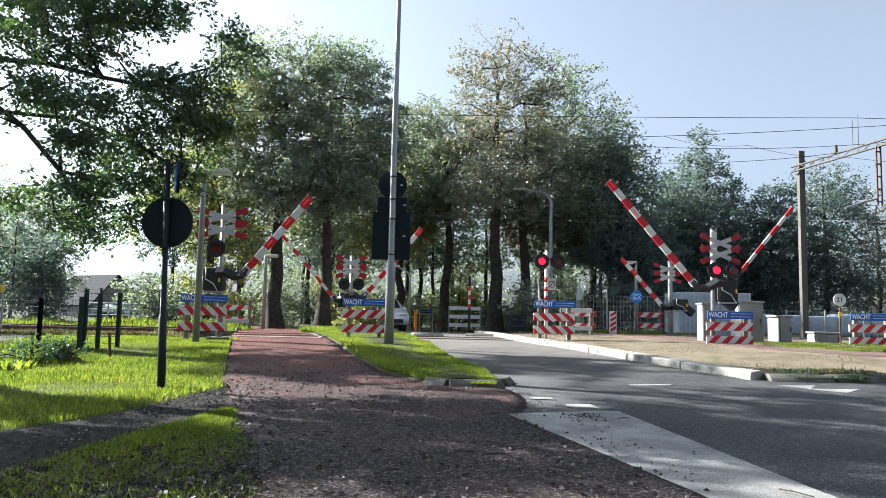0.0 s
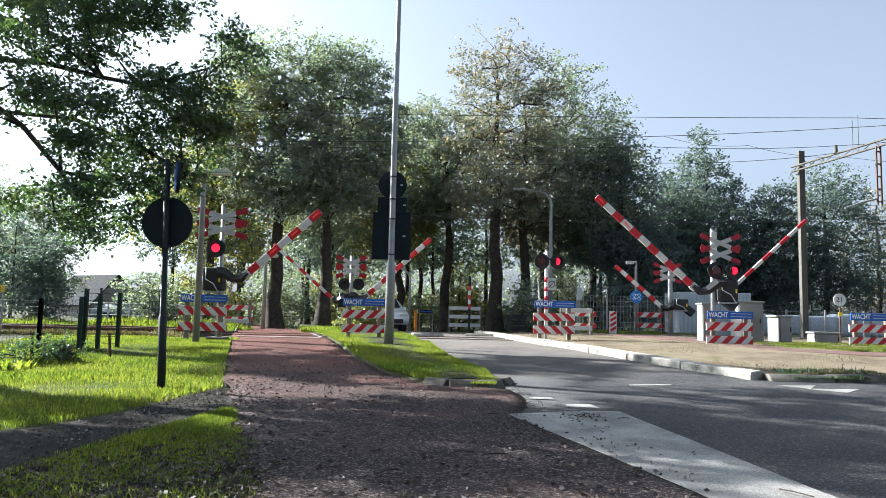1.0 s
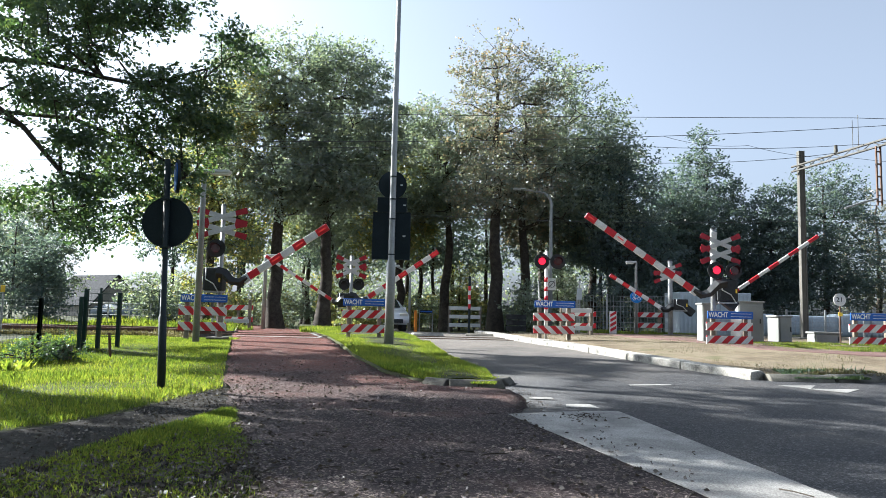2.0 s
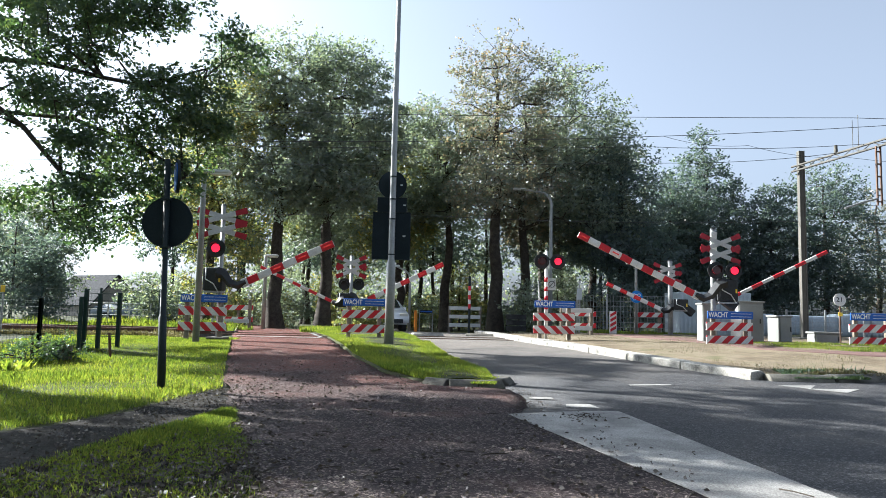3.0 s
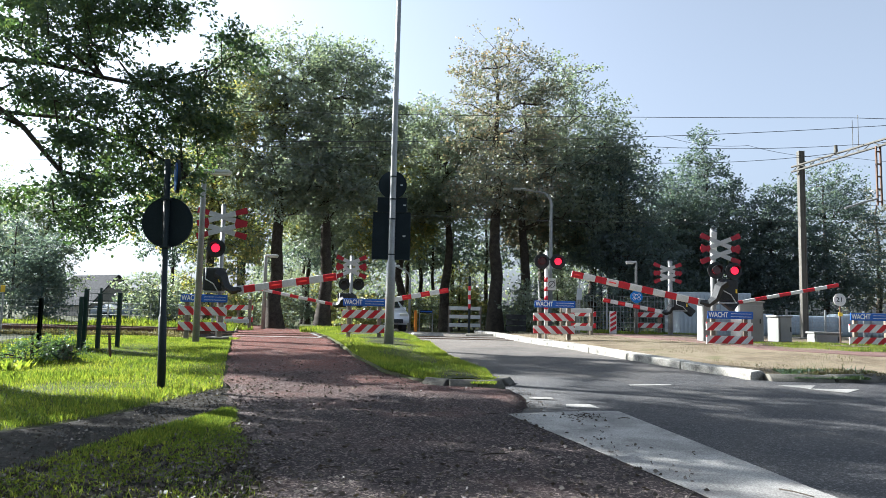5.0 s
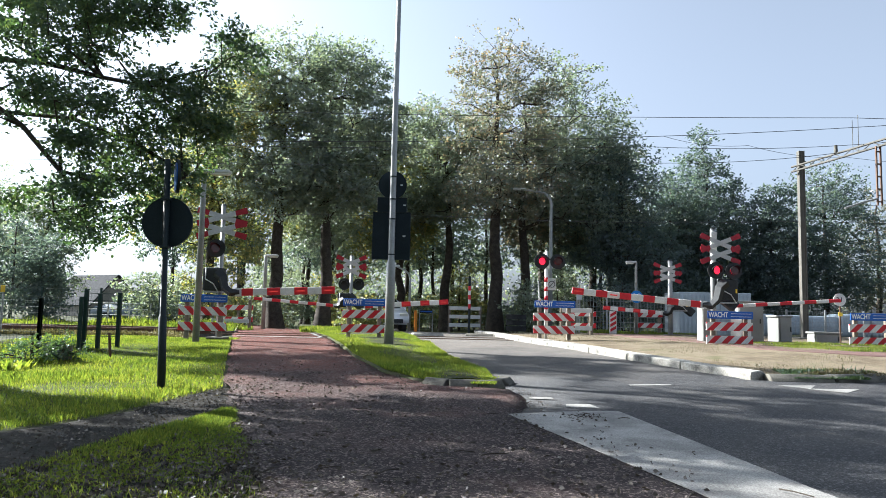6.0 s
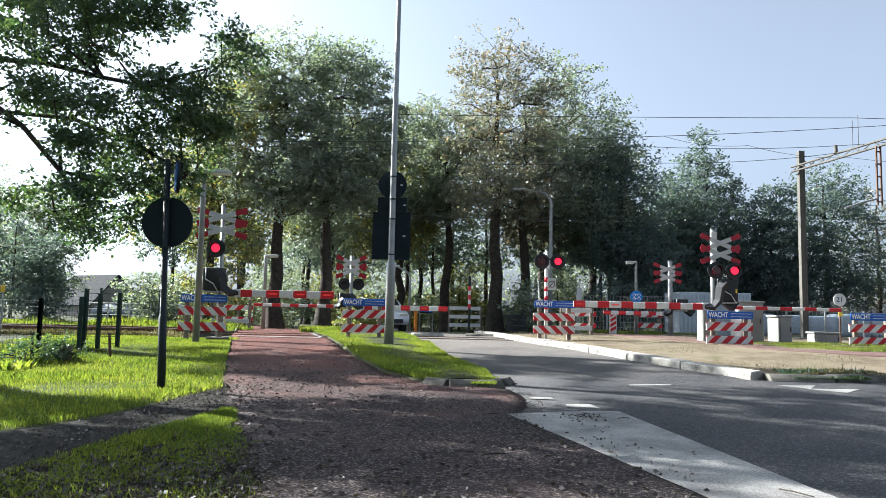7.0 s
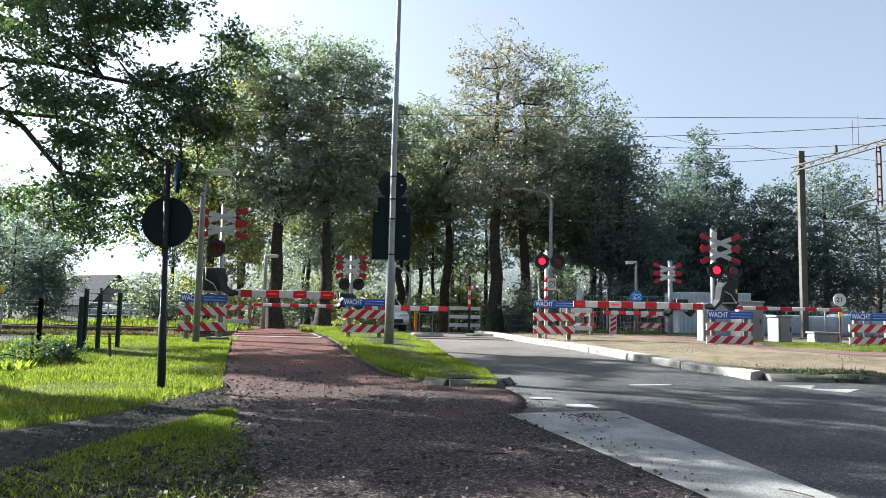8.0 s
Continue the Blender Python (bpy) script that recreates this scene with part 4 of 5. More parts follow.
# banded marker post far beyond, yellow lozenge, small signs
def banded_post(x, y, h, label, arms=False):
    t = thing("marker_post", (x, y, g(y)), label, "marker post")
    part("post", tube((0, 0, -0.1), (0, 0, h), 0.05, 0.05, 10), M_DARKPOLE, t)
    for i in range(5):
        part("band", tube((0, 0, 0.95 + i * 0.17), (0, 0, 1.12 + i * 0.17), 0.055, 0.055, 10), M_WHITE if i % 2 else M_RED, t)
    if arms:
        for sx in (-1, 1):
            part("arm", pipe([(0, 0, h - 0.1), (sx * 0.18, 0, h - 0.05), (sx * 0.24, 0, h - 0.2), (sx * 0.34, 0, h - 0.28)], 0.018, 6), M_GALV, t)
    return t


banded_post(1.05, 27.0, 2.2, "dark post with red and white bands beyond the track", True)
t = thing("priority_sign", (3.05, 22.0, g(22)), "small yellow and white lozenge sign on a thin post", "traffic sign")
part("post", pipe([(0, 0, -0.1), (0, 0, 0.9), (-0.06, 0, 1.75)], 0.018, 8), M_GREYP, t)
part("lozenge", box((0, 0, 0), (0.24, 0.012, 0.24), 0.004, Matrix.Translation((0, -0.04, 1.06)) @ Matrix.Rotation(radians(45), 4, "Y")), M_WHITE, t)
part("lozenge_centre", box((0, 0, 0), (0.17, 0.012, 0.17), 0.002, Matrix.Translation((0, -0.05, 1.06)) @ Matrix.Rotation(radians(45), 4, "Y")), M_YELLOW, t)
t = thing("info_sign", (4.95, 25.5, g(25.5)), "small pale blue plate on a post", "sign")
part("post", tube((0, 0, -0.1), (0, 0, 1.9), 0.025, 0.025, 8), M_GALV, t)
part("plate", box((0, -0.03, 1.42), (0.18, 0.015, 0.4), 0.005), M_CONTAINER, t)
t = thing("beacon", (5.9, 24.4, g(24.4)), "red and white striped guide beacon", "beacon")
part("body", box((0, 0, 0.42), (0.24, 0.06, 0.78), 0.02), M_WHITE, t)
for i in range(4):
    q = clip([(-0.1, 0), (0.1, 0.12), (0.1, 0.22), (-0.1, 0.1)], -0.1, 0.1)
    part("band", prism([(px, 0.1 + i * 0.17 + pz) for px, pz in q], -0.036, -0.03), M_RED, t)


# ---------------------------------------------------------------- fences
def mesh_fence(name, p0, p1, h, posts, material, wire, label, spacing=0.2, rows=8, wr=0.006):
    t = thing(name, (0, 0, 0), label, "fence")
    a, b = Vector((*p0, g(p0[1], p0[0]))), Vector((*p1, g(p1[1], p1[0])))
    for i in range(posts):
        f = i / max(posts - 1, 1)
        q = a.lerp(b, f)
        part("post", box((q.x, q.y, g(q.y, q.x) + h / 2 - 0.05), (0.06, 0.06, h + 0.1), 0.008), material, t)
    bm = bmesh.new()
    L = (b - a).length
    for i in range(int(L / spacing) + 1):
        q = a.lerp(b, min(i * spacing / L, 1))
        tube(q + Vector((0, 0, 0.05)), q + Vector((0, 0, h - 0.05)), wr, wr, 4, bm, False)
    for k in range(rows):
        z = 0.06 + (h - 0.12) * k / (rows - 1)
        tube(a + Vector((0, 0, z)), b + Vector((0, 0, z)), wr, wr, 4, bm, False)
    p = part("wire_mesh", bm, wire, t, "welded wire mesh")
    p["kind"] = "stuff"
    return t


mesh_fence("mesh_fence", (-12.5, 12.6), (-6.95, 12.3), 0.98, 3, M_GREENPOST, M_GREENPOST, "dark green wire mesh fence at the edge of the verge", 0.06, 9, 0.003)
mesh_fence("mesh_fence", (-6.95, 12.3), (-6.66, 13.1), 0.98, 2, M_GREENPOST, M_GREENPOST, "dark green wire mesh fence at the edge of the verge", 0.06, 9, 0.003)
mesh_fence("track_fence", (-30, 24.5), (-7.6, 24.2), 1.35, 12, M_GREENPOST, M_GREENPOST, "thin dark wire fence along the far side of the railway", 0.2, 6, 0.0025)
mesh_fence("site_fence", (5.0, 26.2), (8.2, 25.6), 1.45, 4, M_GALV, M_GALV, "galvanised mesh fence panels beyond the track", 0.12, 8, 0.006)
mesh_fence("site_fence", (9.2, 24.4), (20, 24.6), 1.0, 9, M_GALV, M_GALV, "low wire fence beside the railway cabinets", 0.15, 6, 0.005)


def rail_fence(x, y, w, h, label):
    t = thing("rail_fence", (x, y, g(y)), label, "fence")
    for i in range(4):
        part("post", tube((-w / 2 + w * i / 3, 0, -0.1), (-w / 2 + w * i / 3, 0, h), 0.03, 0.03, 8), M_WHITE, t)
    for z in (0.45, 0.7, 0.95):
        part("rail", tube((-w / 2, 0, h * z), (w / 2, 0, h * z), 0.022, 0.022, 8), M_WHITE, t)
    return t


rail_fence(-13.2, 29.0, 2.6, 0.95, "white tubular rail fence beyond the railway")
rail_fence(-18.4, 27.5, 0.6, 1.2, "short white rail frame beyond the railway")
t = thing("track_marker", (-10.9, 17.6, g(17.6)), "small yellow plate on a thin post beside the track", "marker")
part("post", tube((0, 0, -0.1), (0, 0, 1.0), 0.025, 0.025, 8), M_GALV, t)
part("plate", box((0.0, -0.03, 1.12), (0.11, 0.012, 0.17), 0.004), M_YELLOW, t)


def gate(x, y):
    t = thing("metal_gate", (x, y, g(y)), "dark green steel gate posts with an open mesh leaf", "gate")
    for px, py, h in ((0.0, 0.0, 1.12), (0.21, 0.1, 1.05), (0.42, 0.45, 1.08), (-0.1, 0.2, 1.05)):
        part("gate_post", box((px, py, h / 2 - 0.05), (0.07, 0.07, h + 0.1), 0.01), M_GREENPOST, t)
    bm = bmesh.new()
    for k in range(8):
        tube((0.02, 0.02, 0.1 + k * 0.135), (0.4, 0.43, 0.1 + k * 0.135), 0.005, 0.006, 5, bm)
    part("gate_mesh", bm, M_GREENPOST, t)
    return t


gate(-6.62, 13.2)


def plank_fence(x, y, w, h, rails_, label, rz=0, striped=False):
    t = thing("plank_fence", (x, y, g(y)), label, "fence", rz=rz)
    for px in (-w / 2, w / 2):
        part("post", box((px, 0, h / 2 - 0.05), (0.1, 0.1, h + 0.1), 0.012), M_WOOD, t)
    for k in range(rails_):
        part("rail", box((0, -0.06, h * (0.3 + 0.62 * k / max(rails_ - 1, 1))), (w, 0.03, 0.14), 0.008), M_GREYP, t)
    return t


plank_fence(-7.3, 24.6, 1.3, 1.05, 1, "pale wooden fence with striped planks beyond the track", 0)
wb = thing("striped_barrier", (-7.3, 25.4, g(25.4)), "far red and white striped planks on posts", "barrier")
stripes(wb, -0.55, 0.55, 0.78, 0.18, 0.04, 0, 5, 0.15)
stripes(wb, -0.55, 0.55, 0.36, 0.18, 0.04, 0, 5, 0.15)
part("post", box((0, 0.06, 0.45), (0.08, 0.08, 0.95), 0.01), M_WOOD, wb)
plank_fence(0.9, 27.6, 1.2, 1.05, 3, "grey plank fence beyond the track", 0)
plank_fence(4.3, 22.6, 0.95, 0.9, 2, "low weathered plank fence in the verge", 0)
wb = thing("striped_barrier", (7.35, 25.2, g(25.2)), "far red and white striped planks on posts", "barrier")
stripes(wb, -0.5, 0.5, 0.72, 0.16, 0.04, 0, 5, 0.15)
stripes(wb, -0.5, 0.5, 0.34, 0.16, 0.04, 0, 5, 0.15)
for sx in (-0.45, 0.4):
    part("post", box((sx, 0.06, 0.45), (0.09, 0.08, 0.95), 0.01), M_WOOD, wb)
wb = thing("striped_barrier", (4.55, 23.2, g(23.2)), "far red and white striped planks on posts", "barrier")
stripes(wb, -0.5, 0.5, 0.72, 0.16, 0.04, 0, 5, 0.15)
stripes(wb, -0.5, 0.5, 0.34, 0.16, 0.04, 0, 5, 0.15)
part("post", box((0.3, 0.06, 0.45), (0.09, 0.08, 0.95), 0.01), M_WOOD, wb)


# ---------------------------------------------------------------- cabinets, container, car, house
def cabinet(x, y, w, d_, h, label, material=M_CABINET, rz=0.0):
    t = thing("track_cabinet", (x, y, g(y)), label, "cabinet", "trackside cabinets", rz=rz)
    part("body", box((0, 0, h / 2), (w, d_, h), 0.015), material, t)
    part("roof", box((0, 0, h + 0.02), (w + 0.06, d_ + 0.06, 0.05), 0.012), material, t)
    dr = part("door", box((0, -d_ / 2 - 0.008, h / 2), (w * 0.9, 0.016, h * 0.88), 0.006), material, t)
    part("handle", box((w * 0.36, -d_ / 2 - 0.025, h * 0.55), (0.025, 0.02, 0.12), 0.004), M_BLACK, dr)
    part("plinth", box((0, 0, -0.02), (w * 0.96, d_ * 0.96, 0.12)), M_KERBGREY, t)
    return t


cabinet(8.2, 18.9, 0.62, 0.5, 1.08, "large beige-grey trackside cabinet", rz=-14)
cabinet(6.95, 18.6, 0.36, 0.4, 1.0, "beige narrow trackside cabinet behind the signal mast")
cabinet(7.72, 18.3, 0.34, 0.36, 0.72, "white low trackside cabinet behind the striped fence", M_WHITE, 24)
cabinet(9.1, 19.1, 0.42, 0.42, 0.72, "pale grey low trackside cabinet", rz=20)
cabinet(10.35, 19.2, 0.72, 0.4, 0.3, "low pale equipment box on feet")


def container(x, y):
    t = thing("container", (x, y, g(y)), "white corrugated steel container", "container")
    part("body", box((0, 0, 0.95), (3.0, 2.0, 1.85), 0.03), M_CONTAINER, t)
    for i in range(18):
        part("corrugation", box((-1.4 + i * 0.165, -1.01, 0.95), (0.08, 0.04, 1.65), 0.01), M_CONTAINER, t)
    return t


container(11.4, 30.5)
wr = thing("wrapped_stack", (15.5, 27.0, g(27)), "long stack of goods under pale plastic sheeting", "stack")
for i in range(7):
    part("bale", box((-3.6 + i * 1.2, random.uniform(-0.1, 0.1), 0.5), (1.25, 1.0, 0.75 + random.uniform(-0.15, 0.15)), 0.12, Matrix.Rotation(random.uniform(-0.05, 0.05), 4, "Y")), M_WRAP, wr, smooth=True)


def car(x, y, rz, label, paint):
    t = thing("car", (x, y, g(y)), label, "car", rz=rz)
    side = [(-2.0, 0.35), (-2.05, 0.75), (-1.85, 0.9), (-1.1, 1.0), (-0.35, 1.42), (0.9, 1.46), (1.75, 1.1), (1.98, 0.8), (1.95, 0.35)]
    bm = bmesh.new()
    prism(side, -0.84, 0.84, bm)
    bmesh.ops.bevel(bm, geom=list(bm.edges), offset=0.07, segments=2, affect="EDGES")
    part("body", bm, paint, t, smooth=True)
    for sy in (-1, 1):
        part("side_window", prism([(-0.85, 1.02), (-0.3, 1.34), (0.85, 1.38), (1.4, 1.08)], sy * 0.845, sy * 0.855), M_GLASS, t)
        for wx in (-1.25, 1.25):
            w = part("wheel", tube((wx, sy * 0.66, 0.31), (wx, sy * 0.87, 0.31), 0.31, 0.31, 24), M_RUBBER, t, "black tyre")
            part("rim", tube((wx, sy * 0.86, 0.31), (wx, sy * 0.885, 0.31), 0.2, 0.17, 20), M_GALV, w)
        part("headlight", box((-1.97, sy * 0.6, 0.76), (0.14, 0.34, 0.14), 0.03), M_LAMP, t)
        part("mirror", box((-0.75, sy * 0.97, 1.03), (0.12, 0.2, 0.13), 0.03), paint, t)
    ws = Matrix.Translation((-0.76, 0, 1.235)) @ Matrix.Rotation(-math.atan2(0.42, 0.75), 4, "Y")
    part("windscreen", box((0, 0, 0.02), (0.74, 1.4, 0.02), 0.005, ws), M_GLASS, t)
    part("grille", box((-2.06, 0, 0.5), (0.05, 1.1, 0.16), 0.01), M_BLACK, t)
    return t


car(-2.85, 31.9, 110, "white hatchback waiting behind the far barrier", M_CARPAINT)
car(-14.9, 35.0, 4, "dull blue-grey hatchback parked behind the railway fence", M_BLUEGREY)


def house(x, y):
    t = thing("house", (x, y, 0), "distant house with grey pitched roof behind the fences", "house", rz=58)
    prof = [(-2.3, 0), (-2.3, 0.95), (0, 3.45), (2.3, 0.95), (2.3, 0)]
    part("wall", prism(prof, 0, 6), M_BRICK, t)
    for sx in (-1, 1):
        m = Matrix.Translation((sx * 1.25, 3.0, 2.18)) @ Matrix.Rotation(sx * math.atan2(2.5, 2.3), 4, "Y")
        part("roof", box((0, 0, 0), (3.6, 6.5, 0.12), 0.02, m), M_ROOF, t)
    w = part("window", box((0.2, -0.02, 1.2), (0.6, 0.06, 0.7), 0.01), M_GLASS, t)
    part("frame", box((0.2, -0.04, 1.58), (0.7, 0.08, 0.07)), M_WHITE, w)
    return t


house(-27.6, 60.0)

# stump and post in the verge, bins on the far road
t = thing("tree_stump", (-5.92, 11.3, g(11.3)), "short weathered wooden stump in the grass", "stump")
part("stump", tube((0, 0, -0.05), (0.0, 0, 0.26), 0.085, 0.08, 14), M_WOOD, t, smooth=False)
t = thing("old_post", (-5.5, 11.9, g(11.9)), "thin leaning rusty post in the grass", "post")
part("post", tube((0, 0, -0.05), (-0.05, 0, 0.42), 0.025, 0.022, 8), M_STEEL, t)
t = thing("orange_post", (-1.2, 33.0, g(33)), "orange post by the far road", "post")
part("post", tube((0, 0, -0.1), (0, 0, 1.0), 0.075, 0.075, 12), M_ORANGE, t)
t = thing("blue_sign", (-0.72, 33.0, g(33)), "small dark blue sign on two posts by the far road", "sign")
for sx in (-0.3, 0.3):
    part("post", tube((sx, 0, -0.1), (sx, 0, 1.05), 0.03, 0.03, 8), M_GALV, t)
part("plate", box((0, -0.04, 0.95), (0.6, 0.02, 0.14), 0.01), M_SIGNBACK, t)
part("stripe", box((0, -0.055, 0.95), (0.54, 0.012, 0.05), 0.004), M_BLUE, t)
t = thing("tyre_stack", (3.1, 29.5, g(29.5)), "dark ribbed drum at the foot of a tree", "drum")
for i in range(3):
    part("ring", tube((0, 0, 0.1 + i * 0.24), (0, 0, 0.3 + i * 0.24), 0.42, 0.42, 24), M_RUBBER, t)

# ---------------------------------------------------------------- overhead line
t = thing("catenary_mast", (11.72, 22.9, g(22.9)), "concrete overhead-line mast with steel cross beam", "catenary mast")
bm = box((0, 0, 3.1), (0.11, 0.15, 6.2), 0.015)
part("mast", bm, M_CONC, t)
part("mast_rib", box((-0.075, 0, 3.1), (0.04, 0.18, 6.2), 0.01), M_CONC, t)
part("mast_rib", box((0.075, 0, 3.1), (0.04, 0.18, 6.2), 0.01), M_CONC, t)
part("footing", box((0, 0, 0.03), (0.8, 0.8, 0.14), 0.03), M_KERBGREY, t)
bm = bmesh.new()
A, B = Vector((-0.25, 0.1, 5.52)), Vector((1.9, -8.0, 5.78))
for dz in (0.0, 0.16):
    tube(A + Vector((0, 0, dz)), B + Vector((0, 0, dz)), 0.035, 0.035, 6, bm)
for i in range(24):
    p, q = A.lerp(B, i / 24), A.lerp(B, (i + 1) / 24)
    tube(p + Vector((0, 0, 0.16 * (i % 2))), q + Vector((0, 0, 0.16 * ((i + 1) % 2))), 0.014, 0.014, 5, bm)
part("cross_beam", bm, M_CONC, t, "pale steel lattice beam")
dp = A.lerp(B, 0.4)
bm = box((dp.x - 0.06, dp.y, dp.z - 0.85), (0.04, 0.05, 1.7), 0.005)
box((dp.x + 0.06, dp.y, dp.z - 0.85), (0.04, 0.05, 1.7), 0.005, None, bm)
for k in range(5):
    box((dp.x, dp.y, dp.z - 0.15 - k * 0.36), (0.14, 0.03, 0.04), 0, None, bm)
part("drop_arm", bm, M_STEEL, t)
part("steady_arm", pipe([(dp.x - 0.05, dp.y, dp.z - 1.5), (dp.x - 0.5, dp.y, dp.z - 1.62), (dp.x - 1.0, dp.y, dp.z - 1.8)], 0.03, 8), M_GALV, t)
for yy, top in ((20.4, 6.72), (20.6, 6.62)):
    q = A.lerp(B, (23.0 - yy) / 8.1)
    part("hanger", tube(q, (q.x, q.y, top), 0.008, 0.008, 6), M_KERBGREY, t)
part("insulator", tube(A.lerp(B, 0.22) + Vector((0, 0, 0.16)), A.lerp(B, 0.22) + Vector((0, 0, 0.42)), 0.06, 0.05, 10), M_KERBGREY, t)


def wire(pts, label, r=0.012):
    """An overhead wire hung through the points, with a little sag in each bay."""
    t = thing("overhead_wire", (0, 0, 0), label, "overhead wire", "overhead wires")
    out = []
    for a, b in zip(pts, pts[1:]):
        a, b = Vector(a), Vector(b)
        out += [a.lerp(b, i / 10) - Vector((0, 0, 0.12 * 4 * (i / 10) * (1 - i / 10))) for i in range(10)]
    part("wire", pipe(out + [Vector(pts[-1])], r, 5), M_BLACK, t)


wire([(-45, 20.4, 6.9), (-15, 20.4, 6.8), (12, 20.4, 6.95), (45, 20.4, 7.1)], "dark overhead line wire high above the track", 0.009)
wire([(-45, 20.6, 6.0), (-10, 20.6, 5.9), (5.6, 20.6, 6.28), (20, 20.6, 7.5)], "dark sagging catenary wire above the track", 0.009)
wire([(-45, 20.2, 5.8), (-12, 20.2, 5.7), (6, 20.2, 5.9), (13, 20.2, 6.2), (45, 20.2, 6.2)], "dark contact wire above the track", 0.008)
wire([(-45, 21.0, 5.4), (-12, 21.0, 5.3), (6, 21.0, 5.6), (12.0, 21.0, 6.05)], "dark contact wire above the track", 0.008)
wire([(6.5, 20.6, 6.32), (9, 20.6, 6.1), (12, 20.6, 5.8), (20, 20.6, 5.5)], "thin dark registration wire above the track", 0.006)
wire([(-45, 22.95, 4.1), (0, 22.95, 4.1), (11.7, 22.95, 4.2), (45, 22.95, 4.4)], "thin dark feeder wire above the track", 0.008)


# ---------------------------------------------------------------- trees
def leaf_area(u, v, ru, rv, y, depth=0.8):
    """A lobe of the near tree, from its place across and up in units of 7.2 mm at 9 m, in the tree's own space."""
    return ((u - 784) / 1250 * y + 7.1, y - 8.7, 0.97 + y * (0.0896 + (441 - v) / 1240), ru / 1250 * y, depth, rv / 1250 * y)


NEAR = [leaf_area(*q) for q in ((110, 8, 150, 30, 8.6), (250, 18, 80, 24, 9.0, 0.5), (30, 70, 70, 30, 8.6, 0.6), (120, 90, 60, 20, 8.8, 0.4), (395, 85, 48, 34, 9.3, 0.4), (330, 150, 62, 30, 9.2, 0.5),
                                (255, 150, 70, 34, 9.0, 0.6), (140, 175, 90, 34, 8.5, 0.6), (30, 150, 60, 30, 8.4, 0.5), (325, 215, 66, 40, 9.2, 0.5), (225, 235, 70, 38, 9.0, 0.4), (125, 245, 54, 28, 8.2, 0.4), (205, 305, 60, 36, 9.0, 0.5), (140, 330, 54, 32, 8.4, 0.5),
                                (150, 398, 54, 30, 8.6, 0.5), (280, 362, 38, 24, 9.4, 0.5), (350, 240, 42, 32, 9.4, 0.3), (310, 300, 50, 34, 9.4, 0.5), (215, 385, 38, 26, 9.0, 0.5), (8, 345, 30, 24, 8.4, 0.3), (0, 205, 40, 20, 8.3, 0.3))]
NEAR += [(-1.2, 0.3, 3.5, 1.0, 0.8, 0.6), (-1.6, -0.9, 4.6, 1.4, 1.2, 0.8), (-2.6, 0.6, 6.4, 1.4, 1.2, 0.8)]
tree("tree", -7.1, 8.7, 8.0, 0.26, NEAR, M_LEAF_NEAR, "overhanging broadleaf tree with dark dense foliage", 3, 740, 108, 0.22, 0.06, lean=(0.3, 0), fork=0.3, thin=0.1, twig=0.0025,
     boughs=[[(0.1, 0, 3.5), (0.9, 0.1, 4.15), (1.9, 0.2, 4.12), (2.6, 0.3, 3.98), (3.04, 0.3, 3.9), (3.4, 0.4, 4.0), (3.9, 0.5, 4.2)],
             [(0.2, 0, 4.3), (1.0, 0.1, 4.9), (2.2, 0.2, 5.1), (3.3, 0.3, 5.05)],
             [(0.1, 0, 3.0), (0.8, -0.2, 3.6), (1.5, -0.3, 3.5), (2.0, -0.35, 3.15), (2.5, -0.35, 2.6), (2.8, -0.3, 2.2)],
             [(0.1, 0, 2.9), (1.2, 0.3, 3.5), (2.2, 0.4, 3.45), (3.1, 0.5, 3.1), (3.7, 0.5, 2.75)],
             [(0.0, 0, 2.4), (0.7, -0.3, 2.75), (1.4, -0.4, 2.6), (1.8, -0.4, 2.3)]])
SHADE = "broadleaf trees behind the verge"
tree("tree", -11.2, 15.4, 14.0, 0.3, [(4.0, 0.4, 11.2, 2.6, 1.9, 1.2), (1.2, 0.4, 12.2, 2.6, 2.0, 1.4), (1.8, 2.2, 8.7, 2.0, 1.4, 1.0), (-0.5, -2.4, 10.2, 2.4, 1.8, 1.2), (0.9, 1.3, 6.6, 1.8, 1.3, 0.7), (-0.6, 1.6, 6.0, 1.4, 1.2, 0.6), (0.5, -1.2, 6.8, 1.9, 1.3, 0.7), (4.6, 2.4, 11.6, 2.4, 1.6, 1.2), (2.6, 2.6, 10.4, 2.0, 1.5, 1.0), (0.6, -2.2, 8.6, 2.2, 1.6, 0.9), (2.4, -0.7, 9.0, 2.0, 1.4, 0.8)], M_LEAF_NEAR, "tall broadleaf tree shading the road", 5, 105, 260, 0.46, 0.14, group=SHADE)
tree("tree", -12.6, 10.4, 12.5, 0.28, [(0, 0, 8.5, 2.4, 2.0, 1.3), (2.0, 1.5, 9.5, 2.0, 1.6, 1.1), (4.5, 1.4, 10.5, 2.2, 1.6, 1.0)], M_LEAF_NEAR, "tall broadleaf tree shading the cycle path", 6, 24, 260, 0.46, 0.14, group=SHADE)
tree("tree", -10.2, 4.2, 11.0, 0.28, [(0, 0, 7.5, 2.4, 2.2, 1.3), (2.5, 0.8, 8.6, 2.4, 1.8, 1.2)], M_LEAF_NEAR, "broadleaf tree beside the verge", 7, 24, 260, 0.46, 0.14, group=SHADE)
